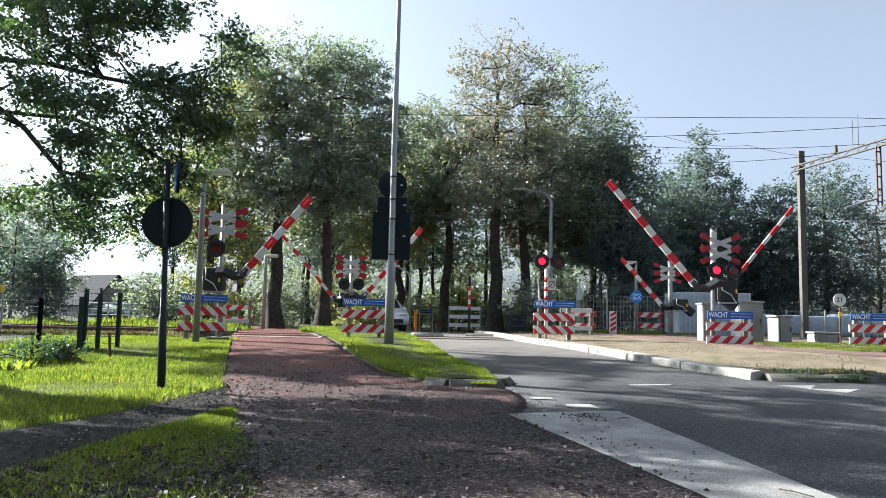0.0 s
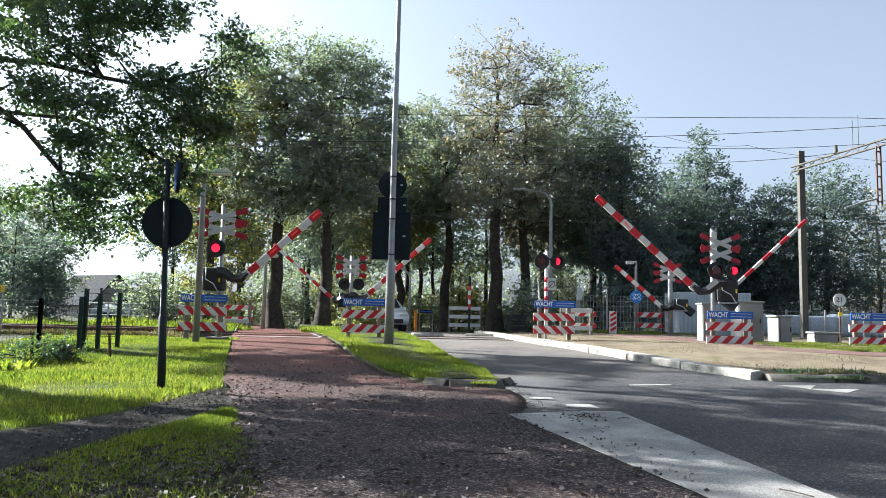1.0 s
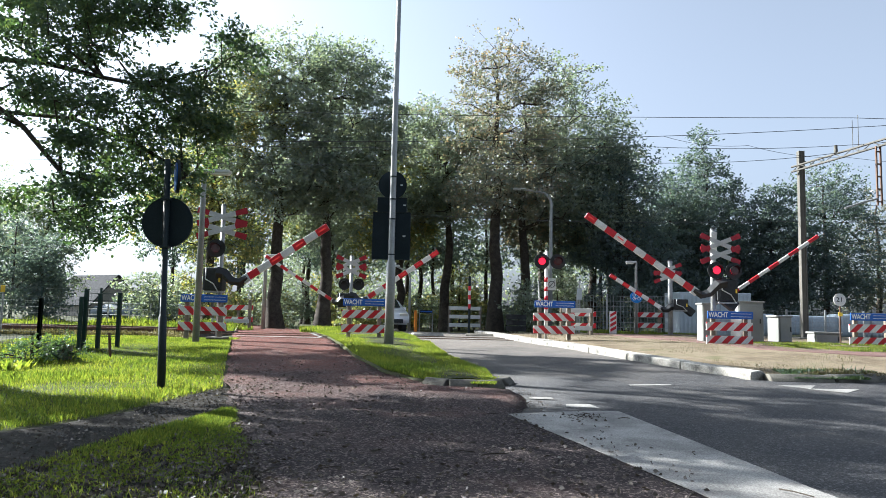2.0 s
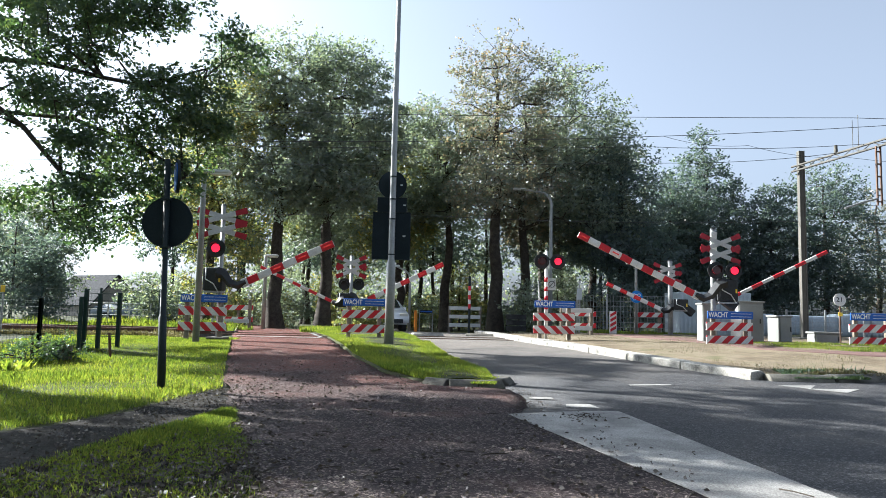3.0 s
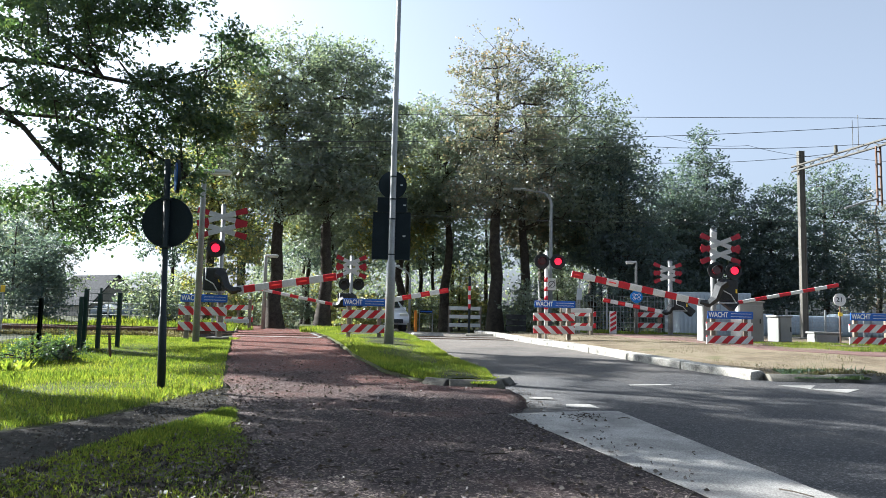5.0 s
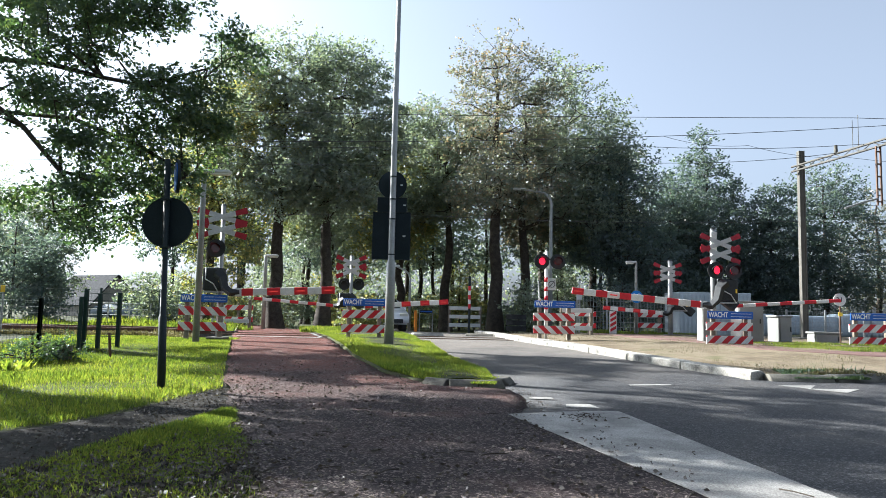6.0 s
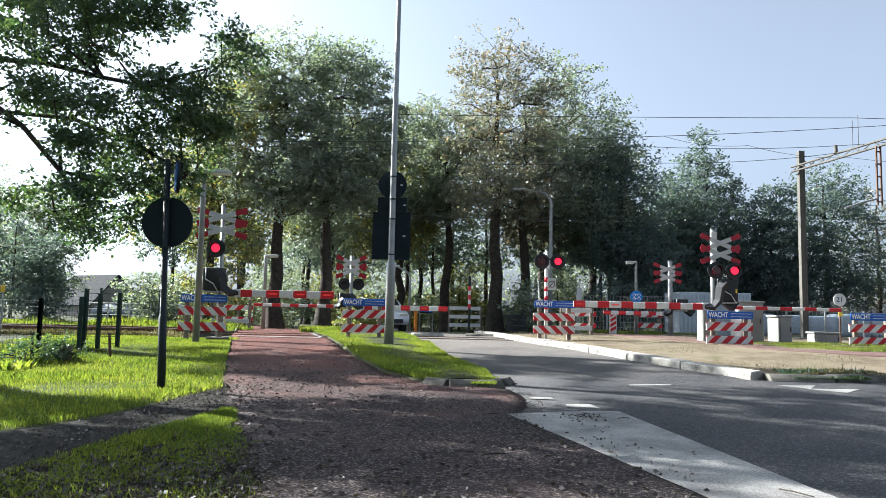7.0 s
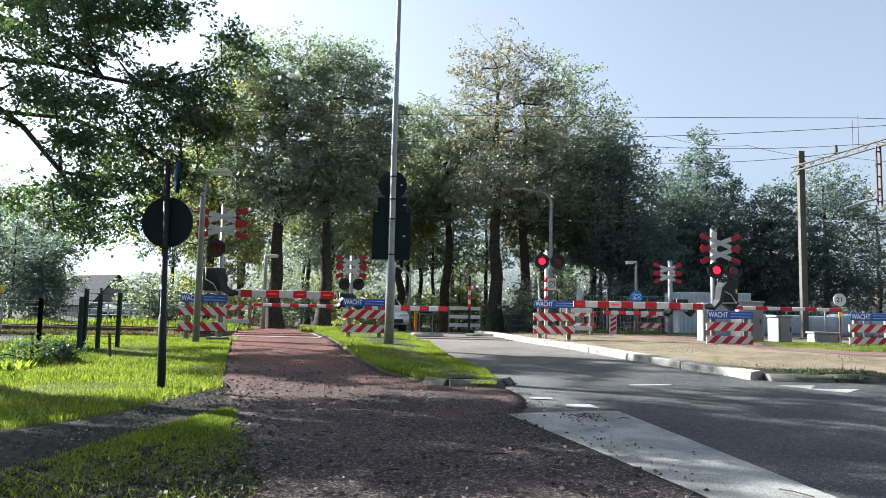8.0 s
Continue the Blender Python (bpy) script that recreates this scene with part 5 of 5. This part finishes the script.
tree("tree", -15.2, 17.4, 12.0, 0.28, [(1.3, 0.9, 9.0, 2.0, 1.6, 0.9), (-0.2, 0.6, 9.7, 2.0, 1.5, 1.0), (2.5, 1.4, 9.6, 1.3, 1.2, 0.7), (0.6, -0.6, 8.4, 1.6, 1.2, 0.7)], M_LEAF_NEAR, "tall broadleaf tree beside the railway", 8, 62, 260, 0.44, 0.14, group=SHADE)
# Trees added behind the viewpoint, only to cut the sky light reaching the foreground.
for i, (x, y, h) in enumerate([(-4.5, -4.0, 11.0), (2.5, -6.0, 12.0), (9.0, -5.0, 11.5), (-9.5, -2.0, 11.0)]):
    tree("tree", x, y, h, 0.3, [(0, 0, h * 0.62, 3.6, 3.2, h * 0.22), (0.5, 3.2, h * 0.78, 3.4, 2.8, h * 0.14), (0, -1, h * 0.36, 3.2, 2.4, h * 0.16)], M_LEAF_NEAR, "unseen broadleaf tree added to block sky light over the near path", 70 + i, 110, 70, 0.7, 0.24, group=SHADE)

R = "row of tall trees beyond the railway"
tree("tree", -10.9, 33, 12.6, 0.26, [(0, 0, 8.0, 3.0, 2.8, 3.0), (1.6, -0.5, 10.4, 2.2, 2, 2.0), (-1.4, -0.5, 5.6, 2.6, 2, 2.0), (1.5, 0, 5.2, 2.4, 2, 2.2), (2.6, -1.6, 9.0, 1.7, 1.4, 1.5)], M_LEAF_YELLOW, "tall tree with yellowing leaves beyond the railway", 11, 250, 130, 0.6, 0.15, group=R)
tree("tree", -7.6, 32.4, 14.4, 0.34, [(-0.3, 0, 9.4, 3.2, 3.0, 3.4), (-1.4, 0, 12.2, 2.4, 2, 1.7), (1.5, -0.4, 12.2, 2.3, 2, 1.8), (0.5, -1, 6.9, 3.2, 2.2, 1.6)], M_LEAF_HAZY_GREEN, "tall green oak beyond the railway", 12, 320, 140, 0.6, 0.15, group=R)
tree("tree", -5.65, 33.5, 14.2, 0.34, [(0.9, 0, 9.3, 3.0, 2.8, 3.6), (0.8, 0, 12.4, 2.5, 2, 1.7), (0.2, -1, 6.9, 3.0, 2.2, 1.6), (2.4, 0, 9.6, 1.7, 2, 2.2)], M_LEAF_HAZY_GREEN, "tall oak with grey-green crown beyond the railway", 13, 310, 135, 0.6, 0.15, group=R)
tree("tree", 0.2, 38, 12.8, 0.3, [(-0.6, 0, 8.4, 3.4, 2.7, 3.4), (-1.8, -0.5, 6.6, 2.4, 2, 1.4), (1.0, 0, 10.2, 2.2, 2, 1.8), (-1.6, 0, 11.4, 2.0, 1.6, 1.5)], M_LEAF_HAZY_GREEN, "tall green tree beside the far road", 14, 290, 130, 0.6, 0.155, group=R)
tree("tree", 2.6, 34.5, 15.8, 0.36, [(0, 0, 10.2, 3.1, 3.0, 3.7), (-1.0, 0, 13.4, 1.9, 1.8, 1.5), (1.5, -0.4, 12.4, 2.2, 2, 1.9), (0.4, -1, 7.2, 3.2, 2.2, 1.7), (0.4, -0.6, 14.0, 1.2, 1.1, 1.0)], M_LEAF_HAZY_BROWN, "tallest oak with orange-brown tinged crown", 15, 330, 100, 0.56, 0.14, group=R, thin=0.7)
tree("tree", 4.1, 36.0, 15.0, 0.3, [(1.9, 0, 9.6, 3.2, 3.0, 3.6), (2.0, 0, 12.8, 2.0, 2, 1.9), (3.4, -1, 6.8, 3.0, 2.2, 1.9), (4.2, 0, 10.6, 2.0, 2, 2.0)], M_LEAF_HAZY_GREEN, "tall green oak with thinning top beyond the railway", 16, 310, 105, 0.56, 0.14, group=R, thin=0.65)
tree("tree", 9.0, 36, 11.2, 0.3, [(-0.2, 0, 6.8, 3.0, 2.5, 3.0), (-0.8, 0, 9.0, 2.3, 1.8, 2.0), (0.4, -1, 4.2, 2.8, 2, 2.2)], M_LEAF_HAZY_DARK, "dark green tree at the end of the row", 17, 270, 115, 0.58, 0.145, group=R)

for i, (x, y, h) in enumerate([(-6.2, 38, 12.4), (-2.4, 39.5, 11.4), (5.6, 39, 12.6), (8.4, 39.5, 11.4)]):
    tree("tree", x, y, h, 0.27, [(0, 0, h * 0.62, 3.0, 2.4, h * 0.26), (0.4, 0, h * 0.84, 2.0, 1.8, h * 0.13), (-0.3, -0.8, h * 0.47, 2.8, 2.0, h * 0.13)], (M_LEAF_HAZY_GREEN, M_LEAF_YELLOW, M_LEAF_HAZY_BROWN, M_LEAF_HAZY_GREEN)[i], "tall tree in the second row beyond the railway", 20 + i, 200, 105, 0.62, 0.17, group=R)

D2 = "dark trees behind the railway cabinets"
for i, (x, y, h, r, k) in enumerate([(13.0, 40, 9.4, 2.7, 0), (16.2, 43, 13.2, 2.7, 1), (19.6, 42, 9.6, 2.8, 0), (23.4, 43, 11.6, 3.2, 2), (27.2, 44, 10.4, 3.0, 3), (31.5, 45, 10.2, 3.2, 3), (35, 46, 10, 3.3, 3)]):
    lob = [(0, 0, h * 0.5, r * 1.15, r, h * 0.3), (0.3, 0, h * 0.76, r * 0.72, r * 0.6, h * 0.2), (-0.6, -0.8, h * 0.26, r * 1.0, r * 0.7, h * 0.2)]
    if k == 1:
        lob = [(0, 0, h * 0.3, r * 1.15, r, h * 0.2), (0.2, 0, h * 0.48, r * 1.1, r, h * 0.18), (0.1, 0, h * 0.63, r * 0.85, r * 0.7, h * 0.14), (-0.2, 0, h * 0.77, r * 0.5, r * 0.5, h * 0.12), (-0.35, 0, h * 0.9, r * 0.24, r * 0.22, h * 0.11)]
    tree("tree", x, y, h, 0.2, lob, (M_LEAF_HAZY_DARK, M_LEAF_HAZY_DARK, M_LEAF_HAZY_DARK, M_LEAF_HAZY_BROWN)[k], ("dark broadleaf tree in shade", "dark tree with a narrow pointed top", "rounded green tree", "tree with turning leaves")[k] + " behind the railway cabinets", 30 + i, 280 if i < 4 else 150, (125, 125, 125, 95, 60, 60, 60)[i], 0.6 if i < 4 else 0.5, 0.17 if i < 4 else 0.15, group=D2, fork=0.2)

for i, (x, y, h) in enumerate([(-21.4, 38, 9.0), (-25.5, 40, 9.6), (-30, 44, 9)]):
    tree("tree", x, y, h, 0.14, [(0, 0, h * 0.6, 2.2, 1.8, h * 0.32), (0.3, -0.5, h * 0.3, 1.9, 1.5, h * 0.22)], M_LEAF_HAZY_GREEN, "pale green tree in the distance behind the railway", 50 + i, 170, 120, 0.5, 0.14, group="distant trees beside the house", fork=0.15, thin=0.65)
W = "wood in the background"
rw = random.Random(4)
for i in range(22):
    x = -16 + i * 1.45 + rw.uniform(-0.8, 0.8)
    y = 46 + rw.uniform(-4, 5)
    h = rw.uniform(10, 12.5)
    if 0.08 < x / y < 0.115:
        continue
    tree("tree", x, y, h, rw.uniform(0.12, 0.22), [(0, 0, h * 0.66, 2.4, 2.2, h * 0.3), (0.4, -0.6, h * 0.44, 2.2, 1.8, h * 0.14)], (M_LEAF_HAZY_DARK, M_LEAF_HAZY_GREEN, M_LEAF_HAZY_DARK)[i % 3], "slender tree in the dark wood behind the road", 260 + i, 60, 80, 0.7, 0.2, group=W)


def far_wood():
    """The closed wood far behind the trunks: leaf sprays at many depths, with one gap over the road."""
    rng = np.random.default_rng(44)
    c = np.stack([rng.uniform(-24, 26, 900), rng.uniform(56, 72, 900), rng.random(900) ** 1.3 * 7.0], 1)
    c = c[(np.abs(c[:, 0] / c[:, 1] - 0.098) > 0.012) & (c[:, 0] / c[:, 1] > -0.26)]
    p = np.repeat(c, 38, 0) + rng.normal(size=(len(c) * 38, 3)) * np.array((0.8, 0.8, 0.55))
    p[:, 2] = np.abs(p[:, 2])
    me = scatter_mesh("distant_wood", p, rng.normal(size=p.shape), 0.3, rng)
    tagged(mesh_part("distant_wood", me, M_LEAF_HAZY_GREEN), "hazy green wood in the distance behind the trunks", "wood", kind="stuff")


far_wood()
S = "undergrowth beyond the railway"
for i, (x, y, h, w, m) in enumerate([(-12.3, 30, 2.2, 1.3, M_LEAF_HAZY_GREEN), (-10.2, 31, 3.0, 1.4, M_LEAF_YELLOW), (-8.6, 36, 4.6, 1.8, M_LEAF_HAZY_GREEN), (-5.2, 37, 4.2, 1.7, M_LEAF_YELLOW), (1.0, 40, 4.4, 1.5, M_LEAF_YELLOW), (3.9, 33, 2.6, 1.1, M_LEAF_HAZY_GREEN), (6.2, 38, 3.4, 1.5, M_LEAF_HAZY_GREEN), (8.4, 33, 3.2, 1.8, M_LEAF_HAZY_DARK), (11.2, 36, 4.0, 2.0, M_LEAF_HAZY_DARK),
                                    (-16.4, 27, 5.0, 1.7, M_LEAF_HAZY_DARK), (-15.0, 26.5, 3.4, 0.8, M_LEAF_HAZY_DARK), (-19.5, 28, 5.4, 2.2, M_LEAF_HAZY_DARK), (-20.6, 58, 4.6, 2.8, M_LEAF_HAZY_GREEN), (-24.6, 66, 5.2, 3.0, M_LEAF_YELLOW), (-3.0, 26.2, 1.2, 0.6, M_LEAF_YELLOW)]):
    tree("bush", x, y, h, 0.05, [(0, 0, h * 0.58, w, w * 0.8, h * 0.4), (0.2, -0.3, h * 0.3, w * 0.9, w * 0.7, h * 0.28)], m, "leafy bush beyond the railway", 90 + i, 55, 95, 0.42, 0.13, group=S, fork=0.05, category="bush")


for i in range(18):
    x = -17 + i * 1.9 + rw.uniform(-0.4, 0.4)
    h = rw.uniform(1.9, 3.0)
    if 3.0 < x < 5.2:
        h *= 0.55
    tree("bush", x, 42 + rw.uniform(-1.5, 1.5), h, 0.04, [(0, 0, h * 0.5, 1.4, 1.0, h * 0.48)], (M_LEAF_YELLOW, M_LEAF_HAZY_GREEN)[i % 2], "low bush under the far trees", 130 + i, 36, 90, 0.42, 0.16, group=S, fork=0.05, category="bush")


# ---------------------------------------------------------------- grass and fallen leaves
def blades(name, n, region, height, material, label, seed, lift=0.0, aspect=0.14, flatness=0.35, feather=0.0, drift=0.8):
    """Blades of grass over a region given by edges (rows of y, x) and a span of y."""
    left, right, y0, y1, bare = region
    rng = np.random.default_rng(seed)
    y = y0 + (y1 - y0) * rng.random(n) ** 1.15
    fl = np.interp(y, [q[0] for q in left], [q[1] for q in left])
    fr = np.interp(y, [q[0] for q in right], [q[1] for q in right])
    x = fl + (fr - fl) * rng.random(n)
    keep = np.array([noise.noise((a * drift, b * drift, seed)) > bare for a, b in zip(x, y)])
    keep &= y - y0 > feather * rng.random(n) ** 1.5
    x, y = x[keep], y[keep]
    z = g_np(y, x) + lift
    k = len(x)
    d = np.stack([rng.normal(0, flatness, k), rng.normal(0, flatness, k), np.ones(k)], 1)
    hs = np.array([0.75 + 0.6 * noise.noise((a * 0.6, b * 0.6, 8)) for a, b in zip(x, y)])
    me = scatter_mesh(name, np.stack([x, y, z], 1), d, height * hs, rng, aspect, 0.3)
    return tagged(mesh_part(name, me, material), label, "grass", kind="stuff")


blades("grass", 130000, ([(4, -7), (8, -9), (17, -9)], [(4.0, -4.0), (5.32, -3.35), (6.22, -2.95), (8.6, -2.62), (10.24, -3.1), (16.6, -4.9)], 4.0, 17.4, -0.95), 0.068, M_GRASS, "sunlit green grass of the verge", 1)
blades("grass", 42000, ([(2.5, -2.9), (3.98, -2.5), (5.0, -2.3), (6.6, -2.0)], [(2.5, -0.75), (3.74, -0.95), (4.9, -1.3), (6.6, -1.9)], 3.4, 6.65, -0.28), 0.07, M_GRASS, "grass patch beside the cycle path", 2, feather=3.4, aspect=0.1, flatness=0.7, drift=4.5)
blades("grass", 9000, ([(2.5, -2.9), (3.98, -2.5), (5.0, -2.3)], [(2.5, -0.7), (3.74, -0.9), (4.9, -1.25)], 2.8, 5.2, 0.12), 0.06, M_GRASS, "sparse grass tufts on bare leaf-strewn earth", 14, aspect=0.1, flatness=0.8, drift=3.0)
blades("grass", 72000, ([(9.5, -0.15), (10.62, -0.8), (13.0, -1.6), (19.5, -3.1), (24, -4.4)], [(9.5, 0.75), (10.9, 0.7), (12.9, 0.15), (23.3, -1.2), (24, -1.3)], 9.5, 24, -0.6), 0.08, M_GRASS, "bright grass of the island", 3, 0.05)
blades("grass", 26000, ([(14.6, 8.4), (15.3, 7.5), (18, 7.3)], [(14.6, 15), (18, 16)], 14.6, 18.2, -0.3), 0.07, M_GRASS, "short grass beside the footway", 4, 0.05)
blades("dry_grass", 9000, ([(11, 5.0), (13.6, 3.6), (19, 2.7), (24, 2.3)], [(11, 6), (13.6, 8), (19, 8), (24, 8)], 11, 24, -0.15), 0.045, M_STRAW, "dry straw-coloured grass tufts in the verge", 5, 0.05)
blades("weeds", 7000, ([(10.7, 5.2), (11.3, 5.3)], [(10.7, 6.3), (11.3, 6.9)], 10.48, 11.4, -0.08), 0.05, M_LEAF_NEAR, "dark weeds growing over the kerb", 15, 0.06, 0.4, 1.3)
blades("weeds", 36, ([(10.9, 5.3), (11.4, 5.4)], [(10.9, 6.3), (11.4, 6.9)], 10.9, 11.5, -0.2), 0.17, M_LEAF_NEAR, "taller stalks among the kerb weeds", 16, 0.02, 0.035, 0.5)
blades("dry_grass", 2200, ([(10.7, 5.2), (11.3, 5.3)], [(10.7, 6.8), (11.3, 7.5)], 10.72, 11.6, -0.2), 0.06, M_STRAW, "withered grass at the kerb end", 17, 0.02, 0.2, 0.9)
blades("weeds", 1800, ([(10.7, 5.3), (11.3, 6.3)], [(10.7, 7.0), (11.3, 9.5)], 10.75, 11.4, -0.05), 0.07, M_STRAW, "dark weeds growing over the kerb", 6, 0.08, 0.3, 0.8)
blades("weeds", 2600, ([(9.15, 0.25), (9.8, -0.1)], [(9.15, 0.7), (9.8, 0.8)], 9.2, 9.8, -0.25), 0.13, M_GRASS, "weeds at the island tip", 7, 0.05, 0.25, 0.7)
blades("weeds", 1500, ([(9.7, -6.6), (12.6, -7.9)], [(9.7, -5.8), (11.2, -6.1), (12.6, -6.9)], 9.7, 12.6, -0.3), 0.2, M_GRASS, "nettles round the stump", 8, 0.0, 0.35, 0.8)
tree("bush", -6.25, 10.9, 0.6, 0.02, [(0, 0, 0.24, 0.55, 0.5, 0.2), (-0.5, -0.5, 0.16, 0.4, 0.4, 0.14), (0.25, 0.35, 0.28, 0.35, 0.3, 0.2)], M_LEAF_NEAR, "dark bramble growing round the stump", 160, 60, 50, 0.12, 0.05, fork=0.02, category="bush", thin=0.2, twig=0.003)
blades("grass", 14000, ([(24.5, -10.5), (30, -11)], [(24.5, -6.5), (30, -8)], 24.4, 30, -0.5), 0.14, M_GRASS, "grass beyond the railway", 9)
blades("grass", 9000, ([(24, -4.6), (28, -5.6)], [(24, -2.0), (28, -2.6)], 23.2, 28, -0.5), 0.2, M_GRASS, "tall grass beyond the railway", 10)
blades("grass", 9000, ([(24.4, 5), (27, 5)], [(24.4, 9), (27, 9)], 24.4, 27, -0.3), 0.14, M_GRASS, "grass by the far fence", 11)

blades("railway_weeds", 9000, ([(17.6, -16), (18.6, -16)], [(17.6, -6.2), (18.6, -6.4)], 17.5, 18.6, -0.3), 0.16, M_STRAW, "dry weeds along the near edge of the ballast", 12, 0.0, 0.12, 0.4)
blades("railway_weeds", 14000, ([(22.6, -20), (26, -22)], [(22.6, -6.6), (26, -7.4)], 22.6, 26, -0.5), 0.3, M_GRASS, "tall weeds beyond the railway", 13, 0.0, 0.12, 0.35)


def litter():
    rng = np.random.default_rng(21)
    n = 2800
    y = 3.0 + 9.5 * rng.random(n) ** 1.9
    x = np.interp(y, [3, 7, 12.5], [-3.0, -2.7, -3.6]) + rng.random(n) * np.interp(y, [3, 7, 12.5], [4.6, 4.2, 2.8])
    keep = np.array([noise.noise((a * 0.9, b * 0.9, 4)) + 0.35 * rng.random() > 0.02 for a, b in zip(x, y)])
    x, y = x[keep], y[keep]
    k = len(x)
    d = np.stack([rng.normal(size=k), rng.normal(size=k), rng.normal(0, 0.12, k)], 1)
    me = scatter_mesh("fallen_leaves", np.stack([x, y, g_np(y, x) + 0.033], 1), d, 0.031, rng, 0.7, 0.3)
    tagged(mesh_part("fallen_leaves", me, M_LITTER), "dry fallen leaves scattered on path and verge", "leaves", kind="stuff")
    n = 950
    y = 2.9 + 7.5 * rng.random(n) ** 1.7
    x = np.interp(y, [3, 7, 10.5], [-0.9, -2.0, -3.0]) + rng.random(n) ** 1.3 * np.interp(y, [3, 7, 10.5], [2.3, 2.7, 2.0])
    d = np.stack([rng.normal(size=n), rng.normal(size=n) * 0.7, rng.normal(0, 0.1, n)], 1)
    me = scatter_mesh("curled_leaves", np.stack([x, y, g_np(y, x) + 0.034], 1), d, 0.04, rng, 0.45, 0.6)
    tagged(mesh_part("curled_leaves", me, M_LITTER), "larger curled grey-brown leaves lying on the cycle path", "leaves", kind="stuff")
    n = 2200
    y = 3.0 + 12.0 * rng.random(n) ** 1.6
    x = np.interp(y, [q[0] for q in PATH_L], [q[1] for q in PATH_L]) + rng.normal(-0.05, 0.22, n)
    right = rng.random(n) < 0.22
    y = np.where(right, 9.4 + 6 * rng.random(n) ** 1.4, y)
    x = np.where(right, np.interp(y, [q[0] for q in PATH_R[7:]], [q[1] for q in PATH_R[7:]]) + rng.normal(-0.08, 0.14, n), x)
    d = np.stack([rng.normal(size=n), rng.normal(size=n), rng.normal(0, 0.25, n)], 1)
    me = scatter_mesh("edge_leaves", np.stack([x, y, g_np(y, x) + 0.03], 1), d, 0.022, rng, 0.6, 0.35)
    tagged(mesh_part("edge_leaves", me, M_LITTER), "brown leaf litter gathered along the path edges", "leaves", kind="stuff")
    n = 420
    y = 6.6 + 2.6 * rng.random(n)
    x = np.interp(y, [q[0] for q in PATH_R], [q[1] for q in PATH_R]) + rng.normal(0.0, 0.13, n)
    d = np.stack([rng.normal(size=n), rng.normal(size=n), rng.normal(0, 0.2, n)], 1)
    me = scatter_mesh("gutter_leaves", np.stack([x, y, g_np(y, x) + 0.026], 1), d, 0.02, rng, 0.5, 0.3)
    tagged(mesh_part("gutter_leaves", me, M_LITTER), "brown leaf crumbs where the path meets the road", "leaves", kind="stuff")
    n = 1000
    y = 3.2 + 5.2 * rng.random(n)
    x = np.interp(y, [3.0, 4.0, 5.32, 6.22, 8.6], [-4.6, -3.95, -3.3, -2.9, -2.62]) + rng.random(n) * np.interp(y, [3.0, 4.0, 6.5, 8.6], [2.1, 1.6, 1.0, 0.15])
    d = np.stack([rng.normal(size=n), rng.normal(size=n), rng.normal(0, 0.2, n)], 1)
    me = scatter_mesh("track_leaves", np.stack([x, y, g_np(y, x) + 0.022], 1), d, 0.025, rng, 0.5, 0.4)
    tagged(mesh_part("track_leaves", me, M_LITTER), "dry leaves lying on the bare earth track", "leaves", kind="stuff")
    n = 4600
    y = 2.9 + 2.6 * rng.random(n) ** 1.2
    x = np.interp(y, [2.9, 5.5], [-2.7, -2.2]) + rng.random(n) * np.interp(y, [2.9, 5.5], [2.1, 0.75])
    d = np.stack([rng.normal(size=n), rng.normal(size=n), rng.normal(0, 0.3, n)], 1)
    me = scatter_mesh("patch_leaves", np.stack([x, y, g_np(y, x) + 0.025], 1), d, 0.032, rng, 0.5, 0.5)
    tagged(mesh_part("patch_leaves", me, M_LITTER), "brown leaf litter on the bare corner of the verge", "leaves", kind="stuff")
    n = 90
    x, y = rng.normal(1.34, 0.1, n), rng.normal(6.62, 0.12, n)
    d = np.stack([rng.normal(size=n), rng.normal(size=n), np.abs(rng.normal(0, 0.3, n))], 1)
    me = scatter_mesh("leaf_heap", np.stack([x, y, g_np(y, x) + 0.035 + 0.02 * rng.random(n)], 1), d, 0.034, rng, 0.3, 0.4)
    tagged(mesh_part("leaf_heap", me, M_BARK), "small heap of dark debris on the white band", "debris", kind="stuff")
    bm = bmesh.new()
    rr = random.Random(9)
    for _ in range(26):
        x, y = rr.uniform(-1.2, 2.0), rr.uniform(3.4, 7)
        a, l = rr.uniform(0, 3.1), rr.uniform(0.06, 0.2)
        p = Vector((x, y, g(y, x) + 0.04))
        q = p + Vector((math.cos(a) * l, math.sin(a) * l, 0))
        pipe([p, p.lerp(q, 0.5) + Vector((rr.uniform(-0.02, 0.02), 0.01, 0.005)), q], 0.004, 5, bm)
    tagged(part("twigs", bm, M_BARK), "small dry twigs lying on the asphalt", "twigs", kind="stuff")


litter()


# ---------------------------------------------------------------- what moves
def motions():
    for ob, piv, side, keys in MOVERS:
        walk(ob, [(t, pose(*piv, 0, -side * a, 0)) for t, a in keys])
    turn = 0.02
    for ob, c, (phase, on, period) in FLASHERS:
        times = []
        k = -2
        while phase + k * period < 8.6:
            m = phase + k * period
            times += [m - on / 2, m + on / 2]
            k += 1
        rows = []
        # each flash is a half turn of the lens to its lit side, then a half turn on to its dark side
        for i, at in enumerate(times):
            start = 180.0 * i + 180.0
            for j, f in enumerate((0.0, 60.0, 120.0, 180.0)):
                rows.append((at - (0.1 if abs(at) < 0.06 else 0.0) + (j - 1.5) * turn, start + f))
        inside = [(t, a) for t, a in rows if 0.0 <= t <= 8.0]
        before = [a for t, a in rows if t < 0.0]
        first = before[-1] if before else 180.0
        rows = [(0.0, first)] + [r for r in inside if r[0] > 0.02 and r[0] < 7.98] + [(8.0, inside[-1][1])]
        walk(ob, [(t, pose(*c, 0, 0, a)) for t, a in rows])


motions()
